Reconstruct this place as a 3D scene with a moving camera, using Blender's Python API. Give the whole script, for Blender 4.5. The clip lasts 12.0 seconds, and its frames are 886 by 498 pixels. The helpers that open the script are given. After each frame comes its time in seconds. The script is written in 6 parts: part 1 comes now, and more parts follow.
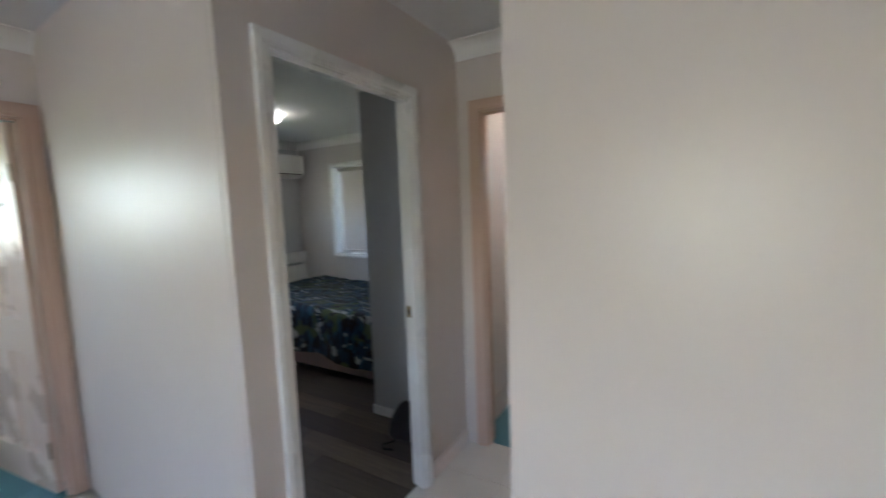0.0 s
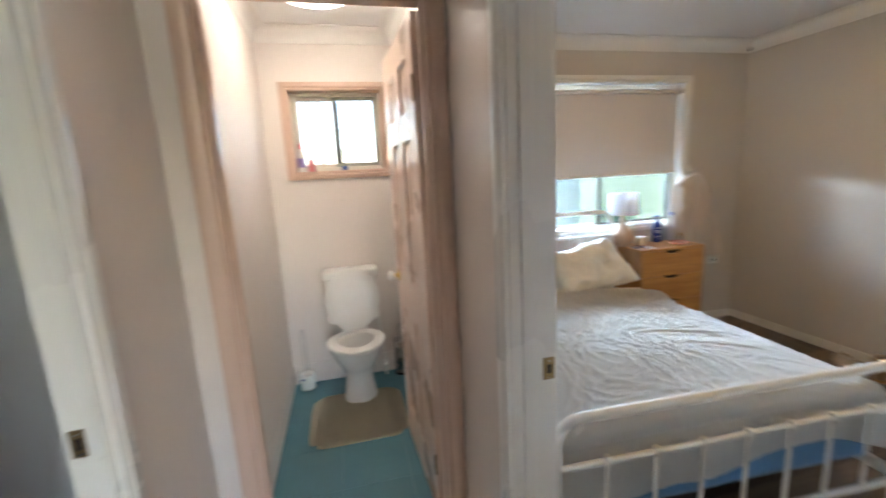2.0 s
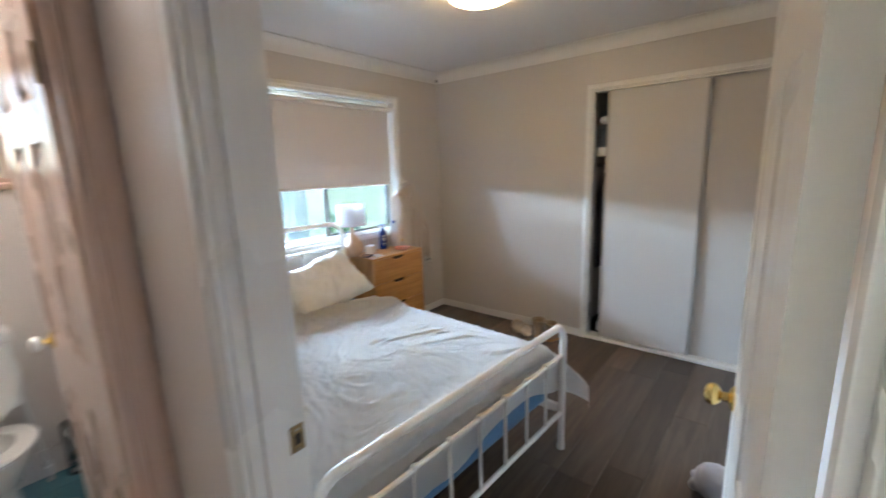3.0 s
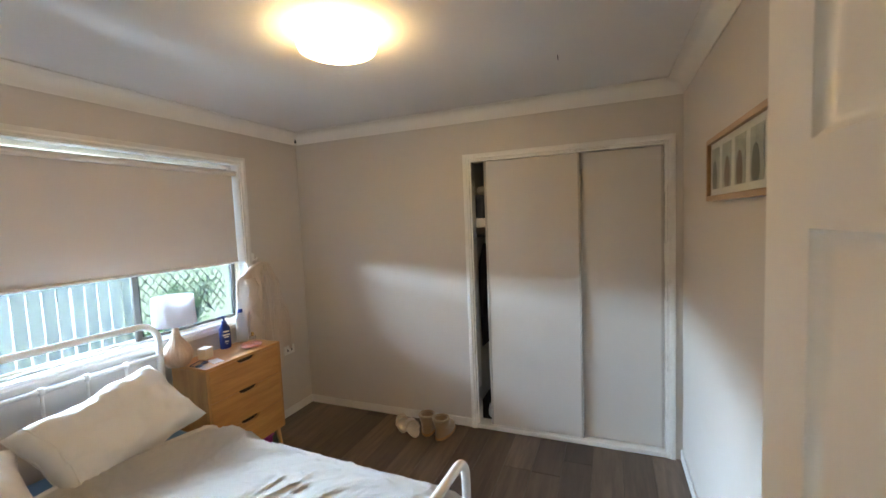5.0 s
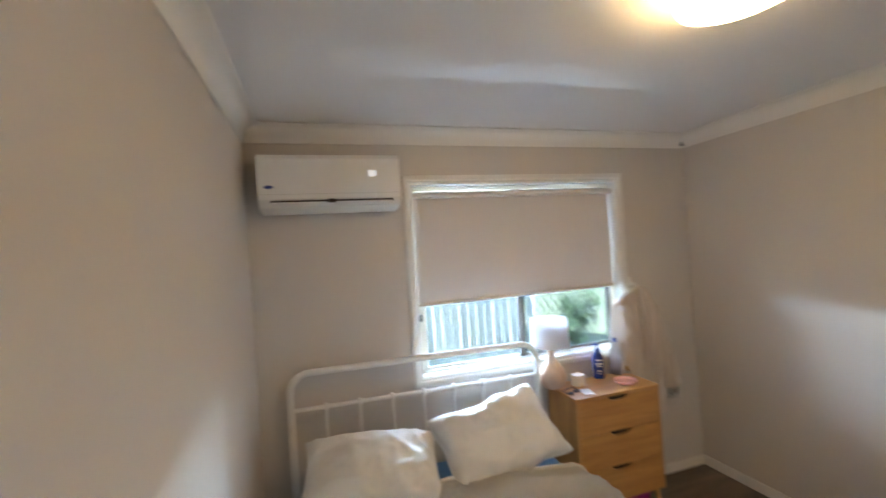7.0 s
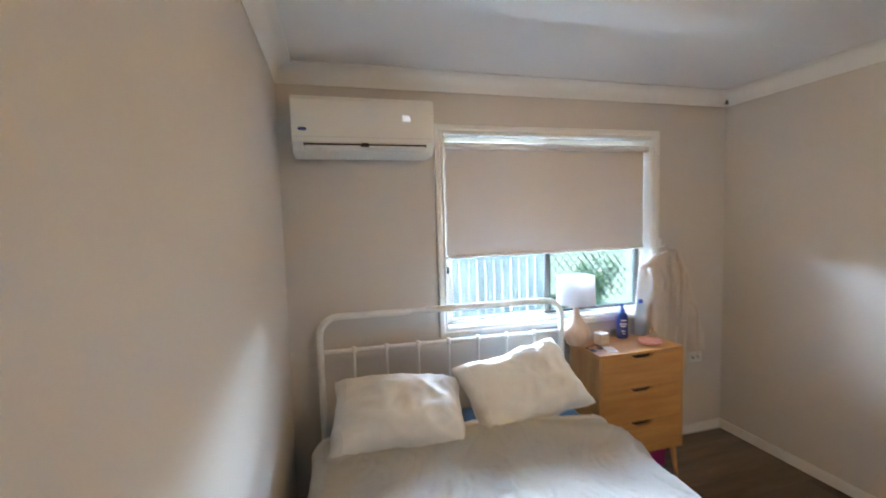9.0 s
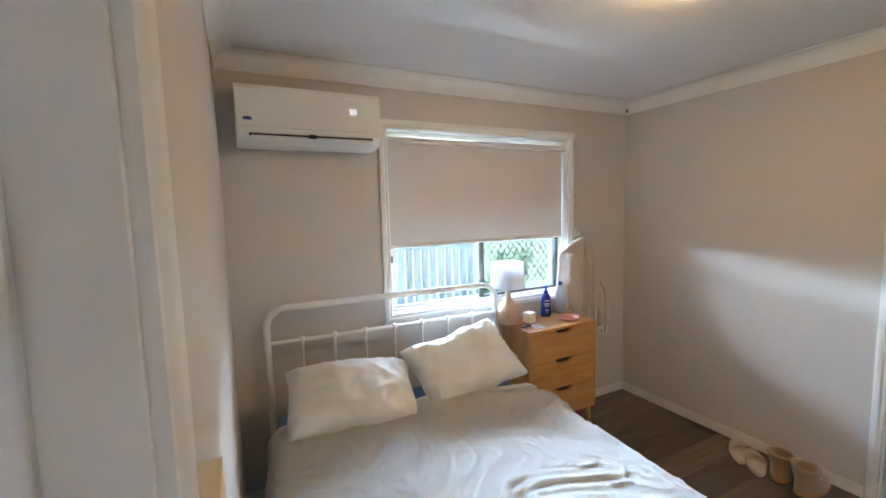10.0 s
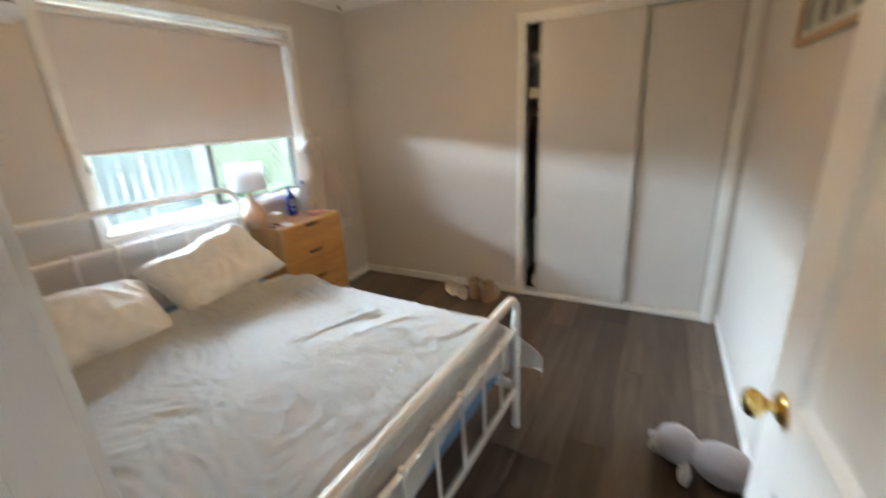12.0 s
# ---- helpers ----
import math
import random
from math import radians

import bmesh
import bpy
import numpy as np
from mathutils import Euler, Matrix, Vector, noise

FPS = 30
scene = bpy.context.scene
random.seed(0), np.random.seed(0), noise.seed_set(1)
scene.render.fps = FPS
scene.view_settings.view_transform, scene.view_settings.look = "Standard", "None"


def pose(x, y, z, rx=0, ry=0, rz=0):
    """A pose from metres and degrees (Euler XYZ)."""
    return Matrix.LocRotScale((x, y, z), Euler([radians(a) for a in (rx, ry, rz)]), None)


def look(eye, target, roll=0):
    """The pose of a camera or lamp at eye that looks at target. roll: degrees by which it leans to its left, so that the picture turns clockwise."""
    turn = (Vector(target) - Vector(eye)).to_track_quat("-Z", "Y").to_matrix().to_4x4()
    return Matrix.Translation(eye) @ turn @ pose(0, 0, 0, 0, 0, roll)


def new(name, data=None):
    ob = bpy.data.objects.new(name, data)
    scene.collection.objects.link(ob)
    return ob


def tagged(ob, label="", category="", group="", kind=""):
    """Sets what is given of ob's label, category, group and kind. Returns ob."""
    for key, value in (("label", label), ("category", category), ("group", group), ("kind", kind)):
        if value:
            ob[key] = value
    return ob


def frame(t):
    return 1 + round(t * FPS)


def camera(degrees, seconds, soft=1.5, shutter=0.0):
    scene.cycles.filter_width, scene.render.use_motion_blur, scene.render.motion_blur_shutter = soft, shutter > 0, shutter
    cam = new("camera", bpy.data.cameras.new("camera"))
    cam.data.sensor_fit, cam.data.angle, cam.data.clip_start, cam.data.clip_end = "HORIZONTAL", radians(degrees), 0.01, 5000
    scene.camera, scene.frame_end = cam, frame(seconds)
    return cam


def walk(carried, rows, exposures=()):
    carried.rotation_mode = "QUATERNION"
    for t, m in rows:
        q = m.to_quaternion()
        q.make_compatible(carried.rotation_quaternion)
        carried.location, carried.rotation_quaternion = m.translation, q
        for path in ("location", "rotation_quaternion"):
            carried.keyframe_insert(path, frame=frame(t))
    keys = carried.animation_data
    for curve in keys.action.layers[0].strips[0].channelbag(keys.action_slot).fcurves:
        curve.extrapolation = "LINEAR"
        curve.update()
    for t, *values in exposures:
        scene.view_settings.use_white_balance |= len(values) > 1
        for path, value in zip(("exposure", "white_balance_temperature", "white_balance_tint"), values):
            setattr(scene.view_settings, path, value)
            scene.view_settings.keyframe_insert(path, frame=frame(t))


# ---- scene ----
cam = camera(94.6, 12.0, 1.5, 0.5)
PATH = [
    (0, (1.283, 1.335, 1.485), (0.266, 3.045, 1.278), -2.1),
    (0.2, (1.213, 1.403, 1.483), (0.069, 3.032, 1.291), -2.3),
    (0.5, (1.102, 1.57, 1.477), (-0.015, 3.217, 1.281), -2.8),
    (0.8, (0.985, 1.692, 1.476), (0.083, 3.461, 1.229), -2.5),
    (1, (0.907, 1.763, 1.449), (0.184, 3.608, 1.183), -2.9),
    (1.2, (0.853, 1.853, 1.441), (0.306, 3.754, 1.146), -3.1),
    (1.5, (0.753, 1.986, 1.453), (0.536, 3.946, 1.119), -3.6),
    (2, (0.633, 2.113, 1.448), (1.084, 4.028, 1.086), -3.0),
    (2.5, (0.602, 2.177, 1.496), (1.718, 3.79, 1.105), -2.2),
    (3, (0.721, 2.273, 1.487), (2.231, 3.526, 1.098), -1.9),
    (3.5, (0.834, 2.373, 1.518), (2.623, 3.221, 1.232), -1.1),
    (3.7, (0.883, 2.429, 1.537), (2.727, 3.169, 1.315), -1.1),
    (5.3, (1.243, 2.555, 1.621), (3.081, 3.333, 1.504), -2.8),
    (5.5, (1.301, 2.587, 1.616), (3.095, 3.461, 1.491), -3.5),
    (6, (1.358, 2.666, 1.607), (2.901, 3.932, 1.488), -4.8),
    (6.5, (1.409, 2.718, 1.635), (2.476, 4.409, 1.588), -4.9),
    (7, (1.457, 2.729, 1.673), (2.048, 4.64, 1.686), -3.9),
    (7.2, (1.442, 2.75, 1.677), (1.891, 4.698, 1.716), -3.5),
    (8.8, (1.419, 2.773, 1.605), (1.851, 4.724, 1.51), -2.0),
    (9, (1.374, 2.769, 1.591), (1.89, 4.696, 1.445), -1.7),
    (9.5, (1.22, 2.747, 1.569), (1.977, 4.582, 1.327), -1.3),
    (10, (1.183, 2.692, 1.595), (2.071, 4.473, 1.397), -1.5),
    (10.5, (1.197, 2.66, 1.599), (2.146, 4.416, 1.474), -2.1),
    (11, (1.196, 2.617, 1.573), (2.324, 4.260, 1.408), -2.6),
    (11.5, (1.089, 2.587, 1.536), (2.513, 3.953, 1.211), -3.0),
    (12, (1.009, 2.55, 1.469), (2.679, 3.452, 0.838), -3.1),
]
EXPOSURES = [(0.0, 5.15, 6300, 10), (0.5, 5.35, 6300, 10), (1.0, 5.7, 6400, 10), (2.0, 5.88, 6900, 10), (3.0, 5.98, 6400, 10), (3.7, 6.0, 6800, 10),
             (5.5, 5.88, 6800, 10), (9.5, 6.1, 6350, 10), (11.0, 6.05, 6700, 10), (11.5, 6.05, 6650, 10), (12.0, 6.0, 7300, 10)]
walk(cam, [(t, look(eye, target, roll)) for t, eye, target, roll in PATH], EXPOSURES)

# ---- light ----
world = bpy.data.worlds.new("sky")
scene.world = world
world.use_nodes = True
wn = world.node_tree.nodes
sky = wn.new("ShaderNodeTexSky")
sky.sky_type, sky.sun_disc = "NISHITA", False
sky.sun_elevation, sky.sun_rotation = radians(68), radians(-25)
wn["Background"].inputs["Strength"].default_value = 0.15
world.node_tree.links.new(sky.outputs[0], wn["Background"].inputs["Color"])
sun_data = bpy.data.lights.new("sun", "SUN")
sun_data.energy, sun_data.angle, sun_data.color = 4.0, radians(0.5), (1.0, 0.95, 0.88)
sun = new("sun", sun_data)
sun.matrix_world = look((-1.7, 3.65, 10), (0, 0, 0))


# An added area lamp, out of view, that stands in for daylight.
def daylight_fill(name, eye, target, w, h, watts, colour=(0.86, 0.93, 1.0), spread=180):
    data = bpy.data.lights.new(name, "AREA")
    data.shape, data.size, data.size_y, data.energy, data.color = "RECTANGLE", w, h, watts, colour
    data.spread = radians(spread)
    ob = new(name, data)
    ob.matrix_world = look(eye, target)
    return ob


# Added lamp at an assumed, unseen corridor window; it brightens the hall.
daylight_fill("hall_daylight_fill", (1.525, -1.92, 1.35), (1.525, 0, 1.2), 1.0, 0.7, 0.44, (0.97, 0.84, 0.90))
daylight_fill("bathroom_window_light", (-3.12, 1.0, 1.6), (-2, 1.2, 1.45), 0.34, 0.6, 0.13, (0.80, 0.90, 1.0))
# Two added lamps hang outside, hidden by the blind, standing in for daylight.
daylight_fill("bedroom_daylight_fill", (2.42, 6.35, 1.50), (2.42, 4.4, 1.05), 2.6, 0.12, 5.0, (0.56, 0.77, 1.0))
daylight_fill("bedroom_sky_fill", (2.9, 8.2, 2.15), (2.85, 4.2, 0.9), 2.8, 0.75, 3.1, (0.56, 0.77, 1.0), 70)


# ---- materials ----


def nodes_of(name):
    m = bpy.data.materials.new(name)
    m.use_nodes = True
    nt = m.node_tree
    return m, nt, nt.nodes["Principled BSDF"]


def surface(name, colour, rough=0.5, metal=0.0, vary=0.06, scale=3.0, fine=60.0, bump=0.05, coat=0.0, sheen=0.0, stain=None):
    """Colour that drifts at two scales, uneven roughness and a fine relief."""
    m, nt, b = nodes_of(name)
    new_node, link = nt.nodes.new, nt.links.new
    co = new_node("ShaderNodeTexCoord")
    n1, n2 = new_node("ShaderNodeTexNoise"), new_node("ShaderNodeTexNoise")
    n1.inputs["Scale"].default_value, n1.inputs["Detail"].default_value = scale, 5
    n2.inputs["Scale"].default_value, n2.inputs["Detail"].default_value = fine, 3
    for n in (n1, n2):
        link(co.outputs["Object"], n.inputs["Vector"])
    mix = new_node("ShaderNodeMix")
    mix.data_type = "RGBA"
    lo = [max(0, c * (1 - vary)) for c in colour]
    hi = [min(1, c * (1 + vary)) for c in colour]
    if stain:
        lo = stain
    mix.inputs[6].default_value, mix.inputs[7].default_value = (*lo, 1), (*hi, 1)
    add = new_node("ShaderNodeMath")
    add.operation = "MULTIPLY_ADD"
    link(n2.outputs["Fac"], add.inputs[0])
    add.inputs[1].default_value = 0.35
    ramp = new_node("ShaderNodeMapRange")
    ramp.inputs["From Min"].default_value, ramp.inputs["From Max"].default_value = 0.15, 0.85
    link(n1.outputs["Fac"], ramp.inputs["Value"])
    sub = new_node("ShaderNodeMath")
    sub.operation = "SUBTRACT"
    link(ramp.outputs[0], sub.inputs[0])
    sub.inputs[1].default_value = 0.175
    link(sub.outputs[0], add.inputs[2])
    link(add.outputs[0], mix.inputs[0])
    link(mix.outputs[2], b.inputs["Base Color"])
    rr = new_node("ShaderNodeMapRange")
    rr.inputs["To Min"].default_value, rr.inputs["To Max"].default_value = max(0.02, rough - 0.06), min(1, rough + 0.06)
    link(n1.outputs["Fac"], rr.inputs["Value"])
    link(rr.outputs[0], b.inputs["Roughness"])
    b.inputs["Metallic"].default_value = metal
    if coat:
        b.inputs["Coat Weight"].default_value, b.inputs["Coat Roughness"].default_value = coat, 0.12
    if sheen:
        b.inputs["Sheen Weight"].default_value = sheen
    if bump:
        bp = new_node("ShaderNodeBump")
        bp.inputs["Strength"].default_value, bp.inputs["Distance"].default_value = bump, 0.004
        link(n2.outputs["Fac"], bp.inputs["Height"])
        link(bp.outputs[0], b.inputs["Normal"])
    return m


def timber(name, dark, light, rough=0.4, along=(1, 8, 8), piece_vary=0.0, grain=3.0, bump=0.08):
    """Wood with grain stretched along one axis; pieces differ by their own random number."""
    m, nt, b = nodes_of(name)
    new_node, link = nt.nodes.new, nt.links.new
    co, info, mp = new_node("ShaderNodeTexCoord"), new_node("ShaderNodeObjectInfo"), new_node("ShaderNodeMapping")
    mp.inputs["Scale"].default_value = along
    link(co.outputs["Object"], mp.inputs["Vector"])
    sc = new_node("ShaderNodeVectorMath")
    sc.operation = "MULTIPLY_ADD"
    comb = new_node("ShaderNodeCombineXYZ")
    for i, k in enumerate((37.0, 53.0, 19.0)):
        mul = new_node("ShaderNodeMath")
        mul.operation, mul.inputs[1].default_value = "MULTIPLY", k
        link(info.outputs["Random"], mul.inputs[0])
        link(mul.outputs[0], comb.inputs[i])
    link(mp.outputs[0], sc.inputs[0])
    sc.inputs[1].default_value = (1, 1, 1)
    link(comb.outputs[0], sc.inputs[2])
    n1, n2 = new_node("ShaderNodeTexNoise"), new_node("ShaderNodeTexNoise")
    n1.inputs["Scale"].default_value, n1.inputs["Detail"].default_value, n1.inputs["Distortion"].default_value = grain, 7, 0.6
    n2.inputs["Scale"].default_value, n2.inputs["Detail"].default_value = grain * 7, 4
    for n in (n1, n2):
        link(sc.outputs[0], n.inputs["Vector"])
    ramp = new_node("ShaderNodeValToRGB")
    ramp.color_ramp.elements[0].position, ramp.color_ramp.elements[1].position = 0.3, 0.72
    ramp.color_ramp.elements[0].color, ramp.color_ramp.elements[1].color = (*dark, 1), (*light, 1)
    av = new_node("ShaderNodeMath")
    av.operation, av.inputs[1].default_value = "MULTIPLY_ADD", 0.3
    link(n2.outputs["Fac"], av.inputs[0])
    sub = new_node("ShaderNodeMath")
    sub.operation, sub.inputs[1].default_value = "SUBTRACT", 0.15
    link(n1.outputs["Fac"], sub.inputs[0])
    link(sub.outputs[0], av.inputs[2])
    link(av.outputs[0], ramp.inputs["Fac"])
    hsv = new_node("ShaderNodeHueSaturation")
    val = new_node("ShaderNodeMapRange")
    val.inputs["To Min"].default_value, val.inputs["To Max"].default_value = 1 - piece_vary, 1 + piece_vary
    link(info.outputs["Random"], val.inputs["Value"])
    link(val.outputs[0], hsv.inputs["Value"])
    link(ramp.outputs[0], hsv.inputs["Color"])
    link(hsv.outputs[0], b.inputs["Base Color"])
    rr = new_node("ShaderNodeMapRange")
    rr.inputs["To Min"].default_value, rr.inputs["To Max"].default_value = rough - 0.08, rough + 0.1
    link(n1.outputs["Fac"], rr.inputs["Value"])
    link(rr.outputs[0], b.inputs["Roughness"])
    bp = new_node("ShaderNodeBump")
    bp.inputs["Strength"].default_value, bp.inputs["Distance"].default_value = bump, 0.003
    link(n2.outputs["Fac"], bp.inputs["Height"])
    link(bp.outputs[0], b.inputs["Normal"])
    return m


def glowing(name, colour, strength):
    m, nt, b = nodes_of(name)
    b.inputs["Base Color"].default_value = (*colour, 1)
    b.inputs["Emission Color"].default_value, b.inputs["Emission Strength"].default_value = (*colour, 1), strength
    return m


def clear(name, colour=(1, 1, 1), rough=0.0, ior=1.45):
    m, nt, b = nodes_of(name)
    b.inputs["Base Color"].default_value = (*colour, 1)
    b.inputs["Roughness"].default_value, b.inputs["IOR"].default_value = rough, ior
    b.inputs["Transmission Weight"].default_value = 1
    return m


def woven(name, colour, scale=260.0, sheen=0.3, vary=0.06, bump=0.25):
    """Cloth with a fine crossing weave."""
    m = surface(name, colour, 0.85, vary=vary, scale=2.2, fine=90, bump=0, sheen=sheen)
    nt = m.node_tree
    b = nt.nodes["Principled BSDF"]
    co = nt.nodes.new("ShaderNodeTexCoord")
    hs = []
    for axis in ("X", "Y"):
        w = nt.nodes.new("ShaderNodeTexWave")
        w.bands_direction = axis
        w.inputs["Scale"].default_value, w.inputs["Distortion"].default_value = scale, 1.5
        nt.links.new(co.outputs["Object"], w.inputs["Vector"])
        hs.append(w)
    a = nt.nodes.new("ShaderNodeMath")
    nt.links.new(hs[0].outputs["Fac"], a.inputs[0])
    nt.links.new(hs[1].outputs["Fac"], a.inputs[1])
    n = nt.nodes.new("ShaderNodeTexNoise")
    n.inputs["Scale"].default_value, n.inputs["Detail"].default_value = 35, 6
    nt.links.new(co.outputs["Object"], n.inputs["Vector"])
    a2 = nt.nodes.new("ShaderNodeMath")
    a2.operation, a2.inputs[1].default_value = "MULTIPLY_ADD", 3.0
    nt.links.new(n.outputs["Fac"], a2.inputs[0])
    nt.links.new(a.outputs[0], a2.inputs[2])
    bp = nt.nodes.new("ShaderNodeBump")
    bp.inputs["Strength"].default_value, bp.inputs["Distance"].default_value = bump, 0.002
    nt.links.new(a2.outputs[0], bp.inputs["Height"])
    nt.links.new(bp.outputs[0], b.inputs["Normal"])
    return m


def shade_cloth(name, colour):
    """Thin cloth that lets part of the light from behind it through."""
    m = surface(name, colour, 0.85, vary=0.02, fine=200)
    nt = m.node_tree
    tr, mix = nt.nodes.new("ShaderNodeBsdfTranslucent"), nt.nodes.new("ShaderNodeMixShader")
    tr.inputs["Color"].default_value = (*colour, 1)
    mix.inputs[0].default_value = 0.45
    nt.links.new(nt.nodes["Principled BSDF"].outputs[0], mix.inputs[1])
    nt.links.new(tr.outputs[0], mix.inputs[2])
    nt.links.new(mix.outputs[0], nt.nodes["Material Output"].inputs["Surface"])
    return m


M_WALL = surface("greige_wall_paint", (0.60, 0.56, 0.515), 0.45, vary=0.03, scale=1.2, fine=180, bump=0.06)
M_WALL2 = surface("grey_wall_paint", (0.47, 0.47, 0.465), 0.45, vary=0.03, scale=1.2, fine=180, bump=0.06)
M_HALL = surface("cream_gloss_wall_paint", (0.67, 0.595, 0.54), 0.36, vary=0.035, scale=1.0, fine=140, bump=0.05)
M_TOILET = surface("pale_pink_wall_paint", (0.76, 0.70, 0.65), 0.62, vary=0.03, scale=1.0, fine=140, bump=0.05)
M_CEIL = surface("ceiling_paint", (0.76, 0.75, 0.74), 0.9, vary=0.02, scale=1.5, fine=200, bump=0.05)
M_CORNICE = surface("cornice_paint", (0.78, 0.76, 0.72), 0.7, vary=0.03, scale=2, fine=150, bump=0.04)
M_TRIM = surface("white_gloss_trim", (0.80, 0.785, 0.75), 0.28, vary=0.02, scale=2.5, fine=70, bump=0.02)
M_PINK = surface("beige_pink_gloss_trim", (0.60, 0.42, 0.325), 0.3, vary=0.05, scale=4, fine=70, bump=0.05)
M_PINKDOOR = surface("beige_pink_door_paint", (0.72, 0.55, 0.45), 0.28, vary=0.04, scale=3, fine=70, bump=0.05)
M_DOOR = surface("white_door_paint", (0.82, 0.79, 0.74), 0.3, vary=0.03, scale=3, fine=70, bump=0.05)
M_PLANK = timber("grey_brown_plank", (0.072, 0.050, 0.037), (0.142, 0.103, 0.077), 0.34, (0.8, 9, 9), 0.52)
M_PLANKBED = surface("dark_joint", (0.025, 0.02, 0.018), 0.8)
M_TEAL = surface("teal_floor_paint", (0.095, 0.24, 0.285), 0.35, vary=0.10, scale=4, fine=40, bump=0.08)
M_TILE = surface("white_floor_tile", (0.72, 0.70, 0.66), 0.25, vary=0.06, scale=5, fine=60, bump=0.03)
M_GROUT = surface("grey_grout", (0.42, 0.40, 0.37), 0.9)
M_WALLTILE = surface("pale_green_wall_tile", (0.60, 0.66, 0.58), 0.2, vary=0.05, scale=4)
M_WARD = surface("wardrobe_door_laminate", (0.58, 0.55, 0.515), 0.5, vary=0.02, scale=1.5, fine=220, bump=0.04)
M_STILE = surface("wardrobe_stile_laminate", (0.42, 0.395, 0.36), 0.4, vary=0.03, scale=3)
M_ALU = surface("brushed_metal", (0.62, 0.61, 0.58), 0.35, 1.0, vary=0.05, scale=8)
M_GRILLE = surface("pale_grille_metal", (0.62, 0.60, 0.54), 0.4, 0.2, vary=0.06, scale=8)
M_CREAMALU = surface("cream_window_frame", (0.68, 0.65, 0.56), 0.4, vary=0.05, scale=6)
M_DARKALU = surface("bronze_window_frame", (0.10, 0.09, 0.08), 0.45, 0.3, vary=0.1, scale=8)
M_GREYALU = surface("weathered_grey_window_frame", (0.34, 0.36, 0.31), 0.45, 0.2, vary=0.1, scale=8)
M_BLACK = surface("black_plastic", (0.02, 0.02, 0.022), 0.4, vary=0.1, scale=10)
M_GLASS = clear("clear_glass", (0.97, 0.99, 0.98), 0.0, 1.1)
# Both glass tints are invented to hold down the bright view outside.
M_VIEWDIM = clear("view_dimming_glass", (0.055, 0.071, 0.090), 0.0, 1.1)
M_VIEWDIM2 = clear("second_view_dimming_glass", (0.095, 0.097, 0.10), 0.0, 1.1)
M_BLIND = surface("blind_cloth", (0.66, 0.61, 0.57), 0.8, vary=0.025, scale=2, fine=300, bump=0.04)
M_IRON = surface("white_enamel_tube", (0.78, 0.76, 0.72), 0.32, vary=0.06, scale=12, fine=80, bump=0.05)
M_SHEET = woven("blue_sheet", (0.06, 0.20, 0.40), 300, 0.3)
M_DUVET = woven("cream_linen", (0.77, 0.765, 0.755), 240, 0.4, 0.05, 0.35)
M_PILLOW = woven("white_pillow_linen", (0.76, 0.755, 0.74), 240, 0.4, 0.05, 0.3)
M_MATTRESS = woven("mattress_cover", (0.30, 0.36, 0.42), 200)
M_OAK = timber("honey_oak", (0.46, 0.21, 0.06), (0.62, 0.32, 0.10), 0.35, (1, 9, 9), 0.03, 2.5, 0.05)
M_OAKV = timber("honey_oak_upright", (0.42, 0.20, 0.065), (0.58, 0.31, 0.11), 0.38, (9, 9, 1), 0.03, 2.5, 0.05)
M_FRAMEWOOD = timber("picture_frame_oak", (0.34, 0.20, 0.10), (0.50, 0.32, 0.17), 0.4, (1, 9, 9), 0.03, 3)
# Near-black colour standing in for the shade inside holes and recesses.
M_HOLESHADE = surface("hole_shade", (0.03, 0.018, 0.01), 0.8)
M_CERAMIC = surface("white_ceramic", (0.86, 0.85, 0.82), 0.12, vary=0.02, scale=3, bump=0, coat=0.5)
M_PLASTIC = surface("white_plastic", (0.80, 0.79, 0.75), 0.3, vary=0.03, scale=6, bump=0.02)
M_BRASS = surface("polished_brass", (0.80, 0.58, 0.22), 0.16, 1.0, vary=0.08, scale=20, bump=0)
M_OLDBRASS = surface("aged_brass", (0.30, 0.21, 0.11), 0.32, 1.0, vary=0.2, scale=30)
M_STEEL = surface("satin_steel", (0.45, 0.44, 0.42), 0.28, 1.0, vary=0.06, scale=12)
M_SHADE = shade_cloth("lamp_shade_cloth", (0.80, 0.80, 0.83))
M_LAMPBASE = timber("lamp_base_blond_wood", (0.50, 0.33, 0.22), (0.66, 0.48, 0.35), 0.5, (6, 6, 1), 0.0, 3)
M_BLUEPLASTIC = surface("navy_bottle_plastic", (0.012, 0.03, 0.16), 0.25, vary=0.05)
M_CLEAR = clear("clear_plastic", (0.86, 0.91, 0.97), 0.02, 1.12)
M_PINKDISH = surface("pink_glazed_dish", (0.72, 0.36, 0.30), 0.2, vary=0.05)
M_CANDLE = surface("cream_candle", (0.74, 0.66, 0.52), 0.5)
M_PAPER = surface("white_paper", (0.78, 0.77, 0.74), 0.7, vary=0.02)
M_ROBE = woven("cream_towelling", (0.58, 0.50, 0.43), 120, 0.6, 0.05, 0.5)
M_UGG = surface("tan_sheepskin_suede", (0.35, 0.225, 0.125), 0.95, vary=0.15, scale=9, fine=120, bump=0.3, sheen=0.6)
M_FLEECE = surface("cream_fleece", (0.68, 0.58, 0.46), 1.0, vary=0.12, scale=14, fine=160, bump=0.9, sheen=0.8)
M_CUFF = surface("tan_fleece", (0.38, 0.28, 0.16), 1.0, vary=0.12, scale=14, fine=160, bump=0.9, sheen=0.6)
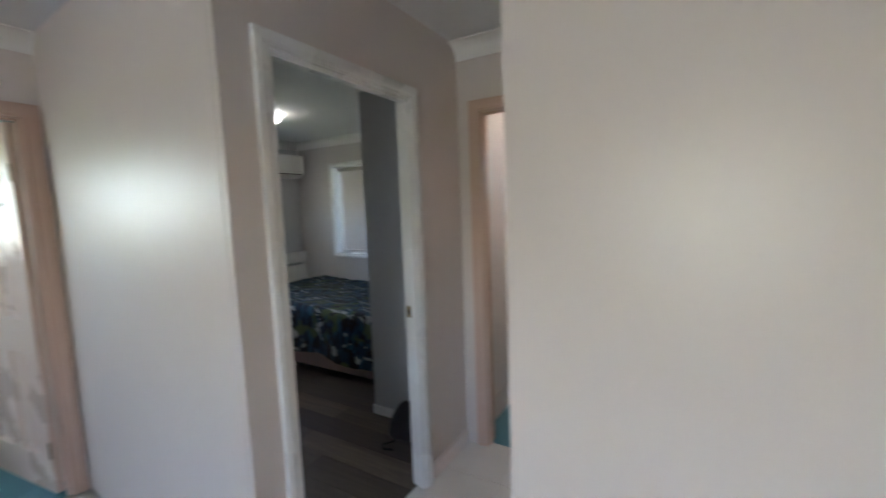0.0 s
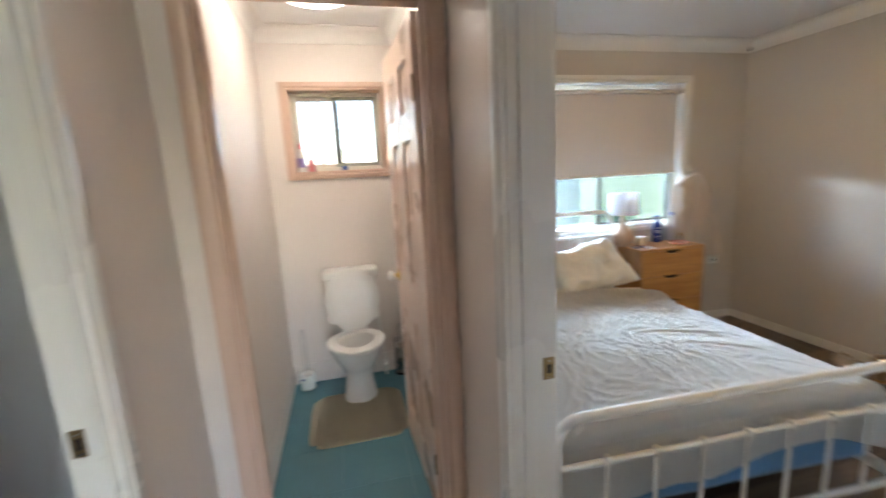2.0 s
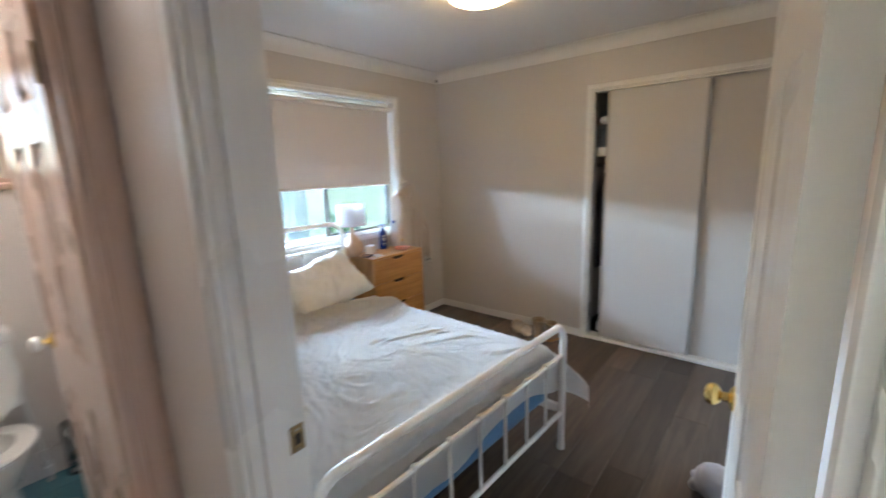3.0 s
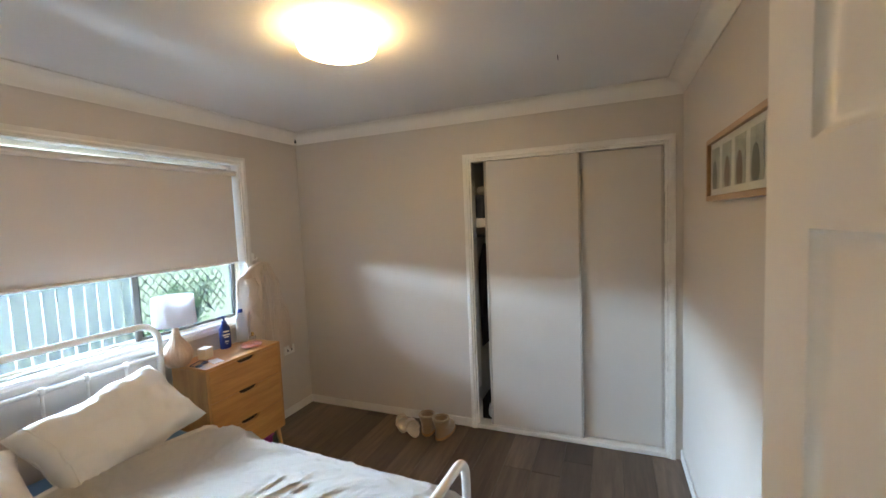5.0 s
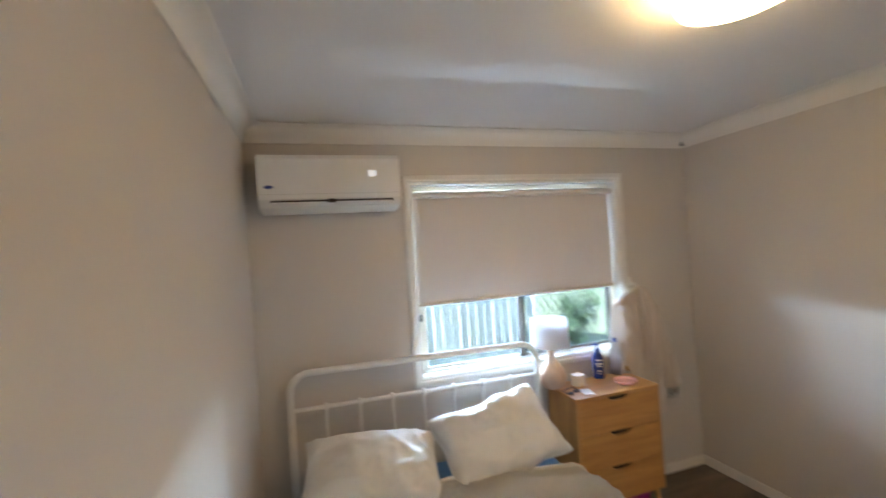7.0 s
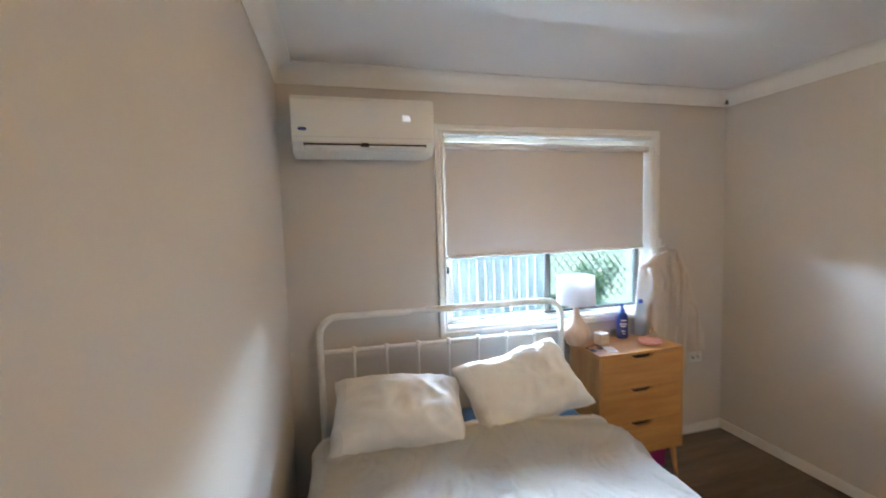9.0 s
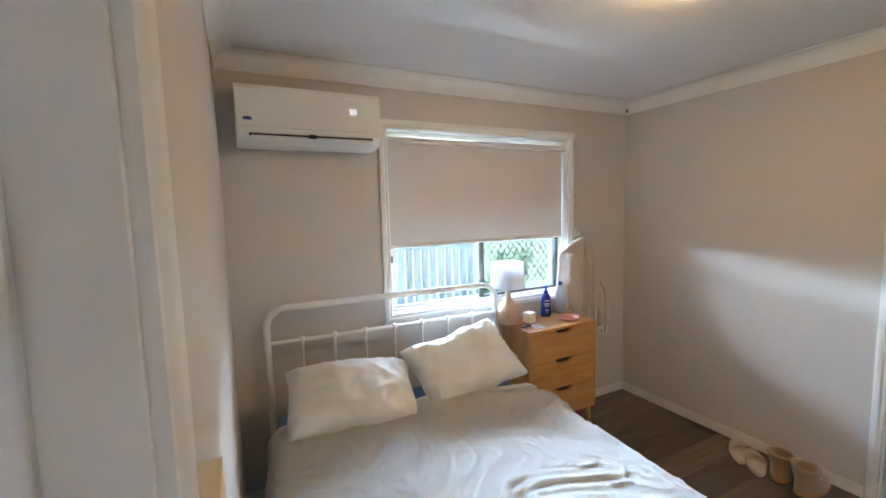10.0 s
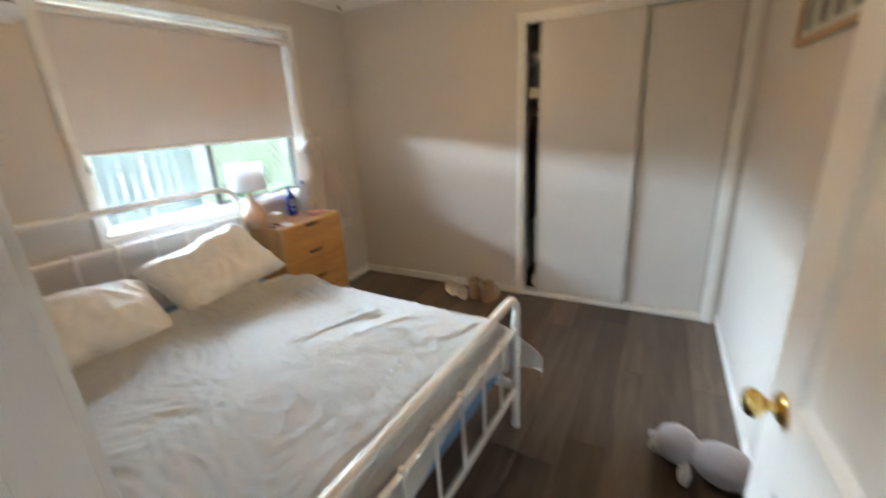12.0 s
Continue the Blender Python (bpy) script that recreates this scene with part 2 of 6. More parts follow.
M_TOY = surface("grey_plush", (0.36, 0.34, 0.36), 1.0, vary=0.1, scale=12, fine=200, bump=0.8, sheen=0.7)
M_MAT = woven("olive_bath_mat", (0.56, 0.48, 0.31), 60, 0.5, 0.12, 0.9)
M_MAGENTA = surface("magenta_plastic", (0.42, 0.02, 0.20), 0.4)
M_BLACKCLOTH = woven("black_cloth", (0.010, 0.010, 0.012), 150, 0.0)
M_BEDBASE = woven("dusky_pink_base_cloth", (0.34, 0.25, 0.22), 200)
M_LAMP = glowing("lamp_diffuser_warm", (1.0, 0.66, 0.29), 0.57)
M_LAMP2 = glowing("lamp_diffuser_white", (1.0, 0.95, 0.88), 0.34)
M_LAMP3 = glowing("toilet_lamp_diffuser", (1.0, 0.92, 0.86), 0.33)
M_DIGIT = glowing("display_digits", (0.9, 0.95, 1.0), 0.014)
M_CONCRETE = surface("pale_concrete", (0.36, 0.35, 0.33), 0.8, vary=0.08, scale=2, fine=40, bump=0.2)
M_FENCE = timber("weathered_pale", (0.60, 0.58, 0.48), (0.78, 0.76, 0.64), 0.7, (8, 8, 1), 0.12, 3)
M_GRASS = surface("lawn", (0.13, 0.15, 0.075), 0.9, vary=0.35, scale=3, fine=40, bump=0.6)
M_LEAF = surface("leaf", (0.07, 0.13, 0.035), 0.5, vary=0.4, scale=6)
M_BARK = surface("bark", (0.12, 0.09, 0.06), 0.9, vary=0.3, scale=12, bump=0.5)
M_BRICK = surface("pale_coated_wall", (0.45, 0.40, 0.34), 0.8, vary=0.08, scale=4)
M_DARKSPOT = surface("near_black_spot", (0.05, 0.05, 0.055), 0.6)
M_BLUEINK = surface("blue_badge", (0.03, 0.06, 0.25), 0.35)


def palm_print(name):
    """Navy cloth printed with layered green, blue and pale fronds."""
    m, nt, b = nodes_of(name)
    new_node, link = nt.nodes.new, nt.links.new
    co = new_node("ShaderNodeTexCoord")
    wob = new_node("ShaderNodeTexNoise")
    wob.inputs["Scale"].default_value = 5
    link(co.outputs["Object"], wob.inputs["Vector"])
    col = None
    for i, (scale, stretch, turn, lo, colour) in enumerate((
            (3.8, (1, 6.0, 1.8), 35, 0.50, (0.012, 0.045, 0.085)), (3.4, (1, 4.0, 1.6), -30, 0.55, (0.11, 0.155, 0.07)),
            (4.2, (1, 7.0, 2.0), 62, 0.56, (0.035, 0.12, 0.19)), (4.8, (1, 8.0, 2.4), 12, 0.60, (0.55, 0.60, 0.60)))):
        mt, mp = new_node("ShaderNodeMapping"), new_node("ShaderNodeMapping")
        mt.inputs["Rotation"].default_value = (0, 0, radians(turn))
        mp.inputs["Scale"].default_value = stretch
        mp.inputs["Location"].default_value = (i * 3.7, i * 1.9, i)
        link(mt.outputs[0], mp.inputs["Vector"])
        vm = new_node("ShaderNodeVectorMath")
        vm.operation = "MULTIPLY_ADD"
        vm.inputs[1].default_value = (0.06, 0.06, 0.06)
        link(wob.outputs["Color"], vm.inputs[0])
        link(co.outputs["Object"], vm.inputs[2])
        link(vm.outputs[0], mt.inputs["Vector"])
        n = new_node("ShaderNodeTexNoise")
        n.inputs["Scale"].default_value, n.inputs["Detail"].default_value = scale, 2.5
        link(mp.outputs[0], n.inputs["Vector"])
        st = new_node("ShaderNodeMapRange")
        st.inputs["From Min"].default_value, st.inputs["From Max"].default_value = lo, lo + 0.03
        link(n.outputs["Fac"], st.inputs["Value"])
        mix = new_node("ShaderNodeMix")
        mix.data_type = "RGBA"
        link(st.outputs[0], mix.inputs[0])
        if col is None:
            mix.inputs[6].default_value = (0.004, 0.005, 0.012, 1)
        else:
            link(col, mix.inputs[6])
        mix.inputs[7].default_value = (*colour, 1)
        col = mix.outputs[2]
    link(col, b.inputs["Base Color"])
    b.inputs["Roughness"].default_value, b.inputs["Sheen Weight"].default_value = 0.75, 0.2
    return m


M_PALM = palm_print("navy_palm_print")

# ---- mesh helpers ----


def link_mesh(name, bm, material, smooth=False):
    me = bpy.data.meshes.new(name)
    bmesh.ops.recalc_face_normals(bm, faces=bm.faces)
    bm.to_mesh(me)
    bm.free()
    for m in material if isinstance(material, (list, tuple)) else [material]:
        me.materials.append(m)
    if smooth:
        me.shade_smooth()
        me.set_sharp_from_angle(angle=radians(smooth if smooth is not True else 50))
    return new(name, me)


def part(name, bm, material, parent, label="", smooth=40):
    ob = link_mesh(name, bm, material, smooth)
    ob.parent = parent
    if label:
        ob["label"] = label
    return ob


def structure(name, bm, material, label, category="", smooth=False):
    return tagged(link_mesh(name, bm, material, smooth), label, category or name.split("_")[0], "", "structure")


def thing(name, label, category, group="", at=(0, 0, 0), turn=0.0, kind=""):
    ob = new(name)
    ob.empty_display_size = 0.1
    ob.matrix_basis = pose(*at, 0, 0, turn)
    return tagged(ob, label, category, group, kind)


def box(bm, x0, x1, y0, y1, z0, z1, bevel=0.0, seg=2):
    r = bmesh.ops.create_cube(bm, size=1, matrix=Matrix.LocRotScale(((x0 + x1) / 2, (y0 + y1) / 2, (z0 + z1) / 2), None, (x1 - x0, y1 - y0, z1 - z0)))
    if bevel:
        es = list({e for v in r["verts"] for e in v.link_edges})
        bmesh.ops.bevel(bm, geom=es, offset=bevel, segments=seg, affect="EDGES", profile=0.5)
    return bm


def boxed(x0, x1, y0, y1, z0, z1, bevel=0.0, seg=2):
    return box(bmesh.new(), x0, x1, y0, y1, z0, z1, bevel, seg)


def tube(bm, pts, r, seg=10, caps=True, closed=False):
    """A round bar along a line of points; r may be one number or one for each point."""
    pts = [Vector(p) for p in pts]
    n = len(pts)
    rs = r if isinstance(r, (list, tuple)) else [r] * n
    rings, side = [], None
    for i, p in enumerate(pts):
        a = pts[(i - 1) % n] if closed or i else p
        b = pts[(i + 1) % n] if closed or i < n - 1 else p
        d = (b - a).normalized()
        if side is None:
            side = d.orthogonal().normalized()
        side = (side - d * side.dot(d)).normalized()
        up = d.cross(side)
        rings.append([bm.verts.new(p + (side * math.cos(2 * math.pi * k / seg) + up * math.sin(2 * math.pi * k / seg)) * rs[i]) for k in range(seg)])
    for i in range(n if closed else n - 1):
        a, b = rings[i], rings[(i + 1) % n]
        for k in range(seg):
            bm.faces.new((a[k], a[(k + 1) % seg], b[(k + 1) % seg], b[k]))
    if caps and not closed:
        bm.faces.new(rings[0][::-1])
        bm.faces.new(rings[-1])
    return bm


def lathe(bm, profile, seg=24, centre=(0, 0, 0), sx=1.0, sy=1.0, flute=0.0, flutes=0):
    """A turned shape from (radius, height) pairs."""
    rings = []
    for r, z in profile:
        ring = []
        for k in range(seg):
            a = 2 * math.pi * k / seg
            q = max(r, 1e-4) * (1 + (flute * math.cos(flutes * a) if flutes else 0))
            ring.append(bm.verts.new((centre[0] + q * sx * math.cos(a), centre[1] + q * sy * math.sin(a), centre[2] + z)))
        rings.append(ring)
    for a, b in zip(rings, rings[1:]):
        for k in range(seg):
            bm.faces.new((a[k], a[(k + 1) % seg], b[(k + 1) % seg], b[k]))
    bm.faces.new(rings[0][::-1])
    bm.faces.new(rings[-1])
    return bm


def loft(bm, rings, close=True, caps=True):
    vs = [[bm.verts.new(p) for p in ring] for ring in rings]
    n = len(vs[0])
    for a, b in zip(vs, vs[1:]):
        for k in range(n if close else n - 1):
            bm.faces.new((a[k], a[(k + 1) % n], b[(k + 1) % n], b[k]))
    if caps and close:
        bm.faces.new(vs[0][::-1])
        bm.faces.new(vs[-1])
    return bm


def grid_sheet(bm, nx, ny, f):
    vs = [[bm.verts.new(f(i / nx, j / ny)) for i in range(nx + 1)] for j in range(ny + 1)]
    for j in range(ny):
        for i in range(nx):
            bm.faces.new((vs[j][i], vs[j][i + 1], vs[j + 1][i + 1], vs[j + 1][i]))
    return bm


def arc(cx, cy, r, a0, a1, n):
    return [(cx + r * math.cos(radians(a0 + (a1 - a0) * i / n)), cy + r * math.sin(radians(a0 + (a1 - a0) * i / n))) for i in range(n + 1)]


def wall(name, axis, c0, c1, u0, u1, z0, z1, holes, material, label):
    """A wall that runs along x or y, c0 to c1 thick, with openings (u0, u1, z0, z1) through it."""
    us = sorted({u0, u1, *[h[0] for h in holes], *[h[1] for h in holes]})
    zs = sorted({z0, z1, *[h[2] for h in holes], *[h[3] for h in holes]})
    bm = bmesh.new()
    solid = lambda i, j: 0 <= i < len(us) - 1 and 0 <= j < len(zs) - 1 and not any(h[0] <= us[i] < h[1] and h[2] <= zs[j] < h[3] for h in holes)
    at = (lambda u, c, z: (u, c, z)) if axis == "x" else (lambda u, c, z: (c, u, z))
    face = lambda *ps: bm.faces.new([bm.verts.new(at(*p)) for p in ps])
    for i in range(len(us) - 1):
        for j in range(len(zs) - 1):
            if not solid(i, j):
                continue
            a, b, p, q = us[i], us[i + 1], zs[j], zs[j + 1]
            for c in (c0, c1):
                face((a, c, p), (b, c, p), (b, c, q), (a, c, q))
            if not solid(i - 1, j):
                face((a, c0, p), (a, c1, p), (a, c1, q), (a, c0, q))
            if not solid(i + 1, j):
                face((b, c0, p), (b, c1, p), (b, c1, q), (b, c0, q))
            if not solid(i, j - 1):
                face((a, c0, p), (b, c0, p), (b, c1, p), (a, c1, p))
            if not solid(i, j + 1):
                face((a, c0, q), (b, c0, q), (b, c1, q), (a, c1, q))
    bmesh.ops.remove_doubles(bm, verts=bm.verts, dist=1e-5)
    return structure(name, bm, material, label, "wall")


def inset(poly, d):
    """An axis-aligned polygon (counter-clockwise) shrunk by d."""
    n, out = len(poly), []
    for i in range(n):
        p, q, r = (Vector(poly[k % n]) for k in (i - 1, i, i + 1))
        a, b = (q - p).normalized(), (r - q).normalized()
        out.append(q + Vector((-a.y, a.x)) * d + Vector((-b.y, b.x)) * d)
    return out


def cove(size):
    prof = [(0.001, -size), (0.006, -size), (0.008, -size * 0.93)]
    prof += [(size - (size - 0.010) * math.cos(radians(a)), -size * 0.90 + size * 0.82 * math.sin(radians(a))) for a in (10, 25, 40, 55, 70, 85)]
    return prof + [(size * 0.97, -0.008), (size, -0.007), (size, -0.001)]


def cornice(name, poly, top, size, label):
    """A cove moulding round a room."""
    bm = bmesh.new()
    loft(bm, [[(p.x, p.y, top + z) for p in inset(poly, d)] for d, z in cove(size)], caps=False)
    return structure(name, bm, M_CORNICE, label, "cornice", 35)


def cornice_run(bm, run, top, size):
    """A cove moulding along an open line of walls, the room to the right of it."""
    pts = [Vector(p) for p in run]
    rings = []
    for d, z in cove(size):
        ring = []
        for i, p in enumerate(pts):
            a = (p - pts[i - 1]).normalized() if i else (pts[1] - p).normalized()
            b = (pts[i + 1] - p).normalized() if i < len(pts) - 1 else a
            off = Vector((a.y, -a.x)) * d
            if i and i < len(pts) - 1:
                off += Vector((b.y, -b.x)) * d
            ring.append((p.x + off.x, p.y + off.y, top + z))
        rings.append(ring)
    return loft(bm, rings, close=False)


def skirting(name, runs, h=0.07, d=0.012, material=None):
    """Boards along (axis, wall face, side, from, to)."""
    bm = bmesh.new()
    for axis, c, s, a, b in runs:
        lo, hi = sorted((c + s * 0.001, c + s * d))
        if axis == "x":
            box(bm, a, b, lo, hi, 0.001, h, 0.003, 1)
        else:
            box(bm, lo, hi, a, b, 0.001, h, 0.003, 1)
    return structure(name, bm, material or M_TRIM, "painted skirting board along the foot of the wall", "baseboard")


def architrave(bm, axis, c, s, u0, u1, z0, z1, w, closed=False, proud=0.016):
    """A moulded frame on the wall face c (side s) round an opening."""
    prof = [(0, 0), (0, proud * 0.7), (w * 0.12, proud * 0.75), (w * 0.2, proud * 0.55), (w * 0.3, proud * 0.6), (w * 0.42, proud), (w * 0.9, proud * 1.1), (w, proud * 0.9), (w, 0)]
    rings = []
    for o, p in prof:
        if closed:
            path = [(u0 - o, z0 - o), (u0 - o, z1 + o), (u1 + o, z1 + o), (u1 + o, z0 - o)]
        else:
            path = [(u0 - o, z0), (u0 - o, z1 + o), (u1 + o, z1 + o), (u1 + o, z0)]
        q = c + s * (0.001 + p)
        rings.append([(u, q, z) if axis == "x" else (q, u, z) for u, z in path])
    vs = [[bm.verts.new(p) for p in r] for r in rings]
    n = 4
    for a, b in zip(vs, vs[1:]):
        for k in range(n if closed else n - 1):
            bm.faces.new((a[k], a[(k + 1) % n], b[(k + 1) % n], b[k]))
    return bm


def lining(bm, axis, c0, c1, u0, u1, z0, z1, t=0.02, stop=0.0, closed=False):
    """Boards that line an opening inside the wall, with a door stop."""
    def put(a, b, p, q, d0, d1):
        if axis == "x":
            box(bm, a, b, d0, d1, p, q, 0.0015, 1)
        else:
            box(bm, d0, d1, a, b, p, q, 0.0015, 1)
    put(u0, u0 + t, z0, z1, c0, c1)
    put(u1 - t, u1, z0, z1, c0, c1)
    put(u0 + t, u1 - t, z1 - t, z1, c0, c1)
    if closed:
        put(u0 + t, u1 - t, z0, z0 + t, c0, c1)
    if stop:
        m = c0 + (c1 - c0) * stop
        put(u0 + t, u0 + t + 0.011, z0, z1 - t, m - 0.016, m + 0.016)
        put(u1 - t - 0.011, u1 - t, z0, z1 - t, m - 0.016, m + 0.016)
        put(u0 + t + 0.011, u1 - t - 0.011, z1 - t - 0.011, z1 - t, m - 0.016, m + 0.016)
    return bm

# ---- structure ----
CEIL, CEIL2 = 2.40, 2.36
BX0, BX1, BY0, BY1 = 1.121, 4.065, 2.098, 5.065      # bedroom
HX0, HX1 = 0.125, 1.008                               # short hall
RX0, RX1 = -3.10, 0.058                              # second bedroom
BD = (2.20, 3.03, 0.0, 2.02)                         # bedroom doorway
RD = (2.215, 3.025, 0.0, 2.02)                       # second bedroom doorway
TD = (0.248, 0.956, 0.0, 2.03)                       # toilet doorway
AD = (1.33, 2.085, 0.0, 2.01)                        # bathroom doorway
BW = (1.995, 3.452, 0.935, 2.088)                    # bedroom window
TW = (0.335, 0.945, 1.495, 2.035)                    # toilet window
RW = (-2.49, -1.65, 0.94, 2.02)                      # second bedroom window
SW = (3.05, 4.225, 1.47, 2.0)                        # second bedroom side window
WO = (2.185, 3.475, 0.03, 2.035)                     # wardrobe opening

wall("wall_north", "x", BY1, 5.26, -3.3, 4.9, -0.1, 2.6, [BW, TW, RW], [M_WALL], "greige painted outer wall with three windows")
wall("wall_bedroom_east", "y", BX1, 4.165, BY0, BY1, 0, 2.6, [WO], M_WALL, "greige painted wall with the wardrobe opening")
wall("wall_bedroom_south", "x", 2.05, BY0, 1.09, 4.9, 0, 2.6, [], M_WALL, "greige painted bedroom wall")
wall("wall_bedroom_west", "y", 1.09, BX0, BY0, BY1, 0, 2.6, [BD], M_WALL, "greige painted wall with the bedroom doorway")
wall("wall_hall_east", "y", HX1, 1.088, BY0, 3.51, 0, 2.6, [BD], M_HALL, "cream glossy hall wall with the bedroom doorway")
wall("wall_hall_south_face", "x", 2.02, 2.048, HX1, 4.9, 0, 2.6, [], M_HALL, "cream glossy painted corridor wall")
wall("wall_hall_nib", "y", HX1, 1.088, 2.05, BY0 - 0.001, 0, 2.6, [], M_HALL, "cream glossy end of the corridor wall")
wall("wall_hall_west", "y", 0.092, HX0, 2.06, 3.51, 0, 2.6, [RD], M_HALL, "cream glossy hall wall with a doorway")
wall("wall_second_bedroom_east", "y", RX1, 0.090, 2.15, 3.51, 0, 2.6, [RD], M_WALL2, "grey painted wall with a doorway")
wall("wall_toilet_front", "x", 3.51, 3.56, 0.01, 1.09, 0, 2.6, [TD], M_HALL, "cream painted wall with the toilet doorway")
wall("wall_toilet_front_inside", "x", 3.562, 3.61, 0.174, 1.04, 0, 2.6, [TD], M_TOILET, "pale pink painted wall round the toilet doorway")
wall("wall_toilet_west", "y", 0.06, 0.174, 3.562, BY1, 0, 2.6, [], M_TOILET, "pale pink painted toilet wall")
wall("wall_toilet_east", "y", 1.04, 1.088, 3.562, BY1, 0, 2.6, [], M_TOILET, "pale pink painted toilet wall")
wall("wall_toilet_north", "x", 5.045, 5.063, 0.176, 1.038, 0, 2.39, [TW], M_TOILET, "pale pink painted wall under the toilet window")
corridor_north = wall("wall_corridor_north", "x", 2.06, 2.135, -1.541, 0.090, 0, 2.6, [], M_HALL, "cream glossy corridor wall")
for v in corridor_north.data.vertices:               # sheared so its corners line up in the camera's view
    v.co.y += 0.052 * (0.090 - v.co.x)
wall("wall_second_bedroom_south", "x", 2.25, 2.29, RX0, RX1, 0, 2.6, [], M_WALL2, "grey painted wall")
wall("wall_second_bedroom_west", "y", -3.28, RX0, 2.25, BY1, 0, 2.6, [SW], M_WALL2, "grey painted wall with a small window")
wall("wall_second_bedroom_nib", "x", 3.515, 3.56, -0.635, RX1 - 0.002, 0, CEIL2, [], M_WALL2, "dark grey painted wall of a built-in cupboard")
wall("wall_second_bedroom_nib_side", "y", -0.635, -0.59, 3.562, BY1, 0, CEIL2, [], M_WALL2, "dark grey painted side of a built-in cupboard")
wall("wall_bathroom_east", "y", -1.62, -1.541, -0.2, 2.22, 0, 2.6, [AD], M_HALL, "cream painted wall with the bathroom doorway")
wall("wall_bathroom_north", "x", 2.09, 2.123, -3.2, -1.622, 0, 2.6, [], M_WALLTILE, "pale green tiled bathroom wall")
wall("wall_bathroom_west", "y", -3.2, -3.14, -0.2, 2.088, 0, 2.6, [(0.82, 1.18, 1.28, 1.92)], M_WALLTILE, "pale green tiled bathroom wall with a window")
wall("wall_bathroom_south", "x", -0.3, -0.2, -3.2, -1.541, 0, 2.6, [], M_WALLTILE, "pale green tiled bathroom wall")
# The opening is assumed and out of view, cut for the hall lamp.
wall("wall_corridor_south", "x", -2.06, -1.96, -1.54, 4.9, 0, 2.6, [(1.0, 2.05, 0.98, 1.72)], M_HALL, "cream corridor wall with an assumed window out of view")
wall("wall_corridor_west", "y", -1.64, -1.541, -1.96, -0.302, 0, 2.6, [], M_HALL, "cream corridor wall")
wall("wall_corridor_east", "y", 4.8, 4.9, -1.96, 2.018, 0, 2.6, [], M_HALL, "cream corridor wall")
wall("wall_wardrobe_back", "y", 4.75, 4.82, 2.1, 5.063, 0, 2.6, [], M_WALL, "painted back of the built-in wardrobe")
wall("wall_wardrobe_side", "x", 3.56, 3.62, 4.167, 4.748, 0, 2.6, [], M_WALL, "painted side of the built-in wardrobe")


def slab(name, x0, x1, y0, y1, z0, z1, material, label, category):
    return structure(name, boxed(x0, x1, y0, y1, z0, z1), material, label, category)


slab("ceiling_bedroom", 1.09, 4.9, 2.0, 5.2, CEIL, 2.5, M_CEIL, "off-white painted plaster ceiling", "ceiling")
slab("ceiling_hall", -1.6, 4.9, -2.0, 1.998, CEIL + 0.001, 2.5, M_CEIL, "off-white painted plaster ceiling", "ceiling")
slab("ceiling_corridor_edge", -1.6, 0.011, 1.999, 2.20, CEIL + 0.001, 2.5, M_CEIL, "off-white painted plaster ceiling", "ceiling")
slab("ceiling_short_hall", 0.012, 1.088, 2.0, 3.56, CEIL + 0.002, 2.51, M_CEIL, "off-white painted plaster ceiling", "ceiling")
slab("ceiling_toilet", 0.08, 1.088, 3.562, 5.2, CEIL, 2.5, M_CEIL, "off-white painted plaster ceiling", "ceiling")
slab("ceiling_second_bedroom", -3.25, 0.06, 2.21, 5.2, CEIL2, 2.5, M_CEIL, "off-white painted plaster ceiling", "ceiling")
slab("ceiling_bathroom", -3.2, -1.602, -0.3, 2.2, CEIL, 2.5, M_CEIL, "off-white painted plaster ceiling", "ceiling")
# Unseen slab added against light leaks; its assumed eaves block direct sun.
slab("roof", -3.9, 5.5, -2.6, 5.9, 2.62, 2.72, M_BRICK, "unseen plain roof slab with eaves that keep light out", "roof")

cornice("cornice_bedroom", [(BX0, BY0), (BX1, BY0), (BX1, BY1), (BX0, BY1)], CEIL, 0.09, "white cove cornice round the bedroom ceiling")
bm = bmesh.new()
for run in ([(HX0, 3.51), (HX1, 3.51)], [(HX1, 3.51), (HX1, 2.02), (4.8, 2.02), (4.8, -1.96), (-1.541, -1.96), (-1.541, 2.15)]):
    cornice_run(bm, run, CEIL, 0.09)
structure("cornice_hall", bm, M_CORNICE, "white cove cornice along the older hall walls", "cornice", 35)
cornice("cornice_toilet", [(0.174, 3.61), (1.04, 3.61), (1.04, 5.045), (0.174, 5.045)], CEIL, 0.09, "white cove cornice round the toilet ceiling")
cornice("cornice_second_bedroom", [(RX0, 2.29), (RX1, 2.29), (RX1, 3.515), (-0.635, 3.515), (-0.635, BY1), (RX0, BY1)], CEIL2, 0.09, "white cove cornice round the second bedroom ceiling")

skirting("baseboard_bedroom", [("x", BY1, -1, BX0 + 0.013, BX1 - 0.013), ("y", BX1, -1, 3.525, BY1), ("x", BY0, 1, BX0, BX1), ("y", BX0, 1, 3.10, BY1)])
skirting("baseboard_second_bedroom", [("x", 3.515, -1, -0.648, RX1 - 0.003), ("y", -0.635, -1, 3.503, BY1), ("x", BY1, -1, RX0, -0.65), ("y", RX0, 1, 2.25, BY1)])
skirting("baseboard_hall", [("y", HX0, 1, 3.10, 3.50), ("x", 2.02, -1, 1.03, 4.7)], 0.09, 0.012, M_HALL)
skirting("skirting_tile_toilet", [("y", 0.174, 1, 3.62, 5.03), ("y", 1.04, -1, 3.62, 5.03), ("x", 5.045, -1, 0.187, 1.03)], 0.15, 0.009, M_TOILET)


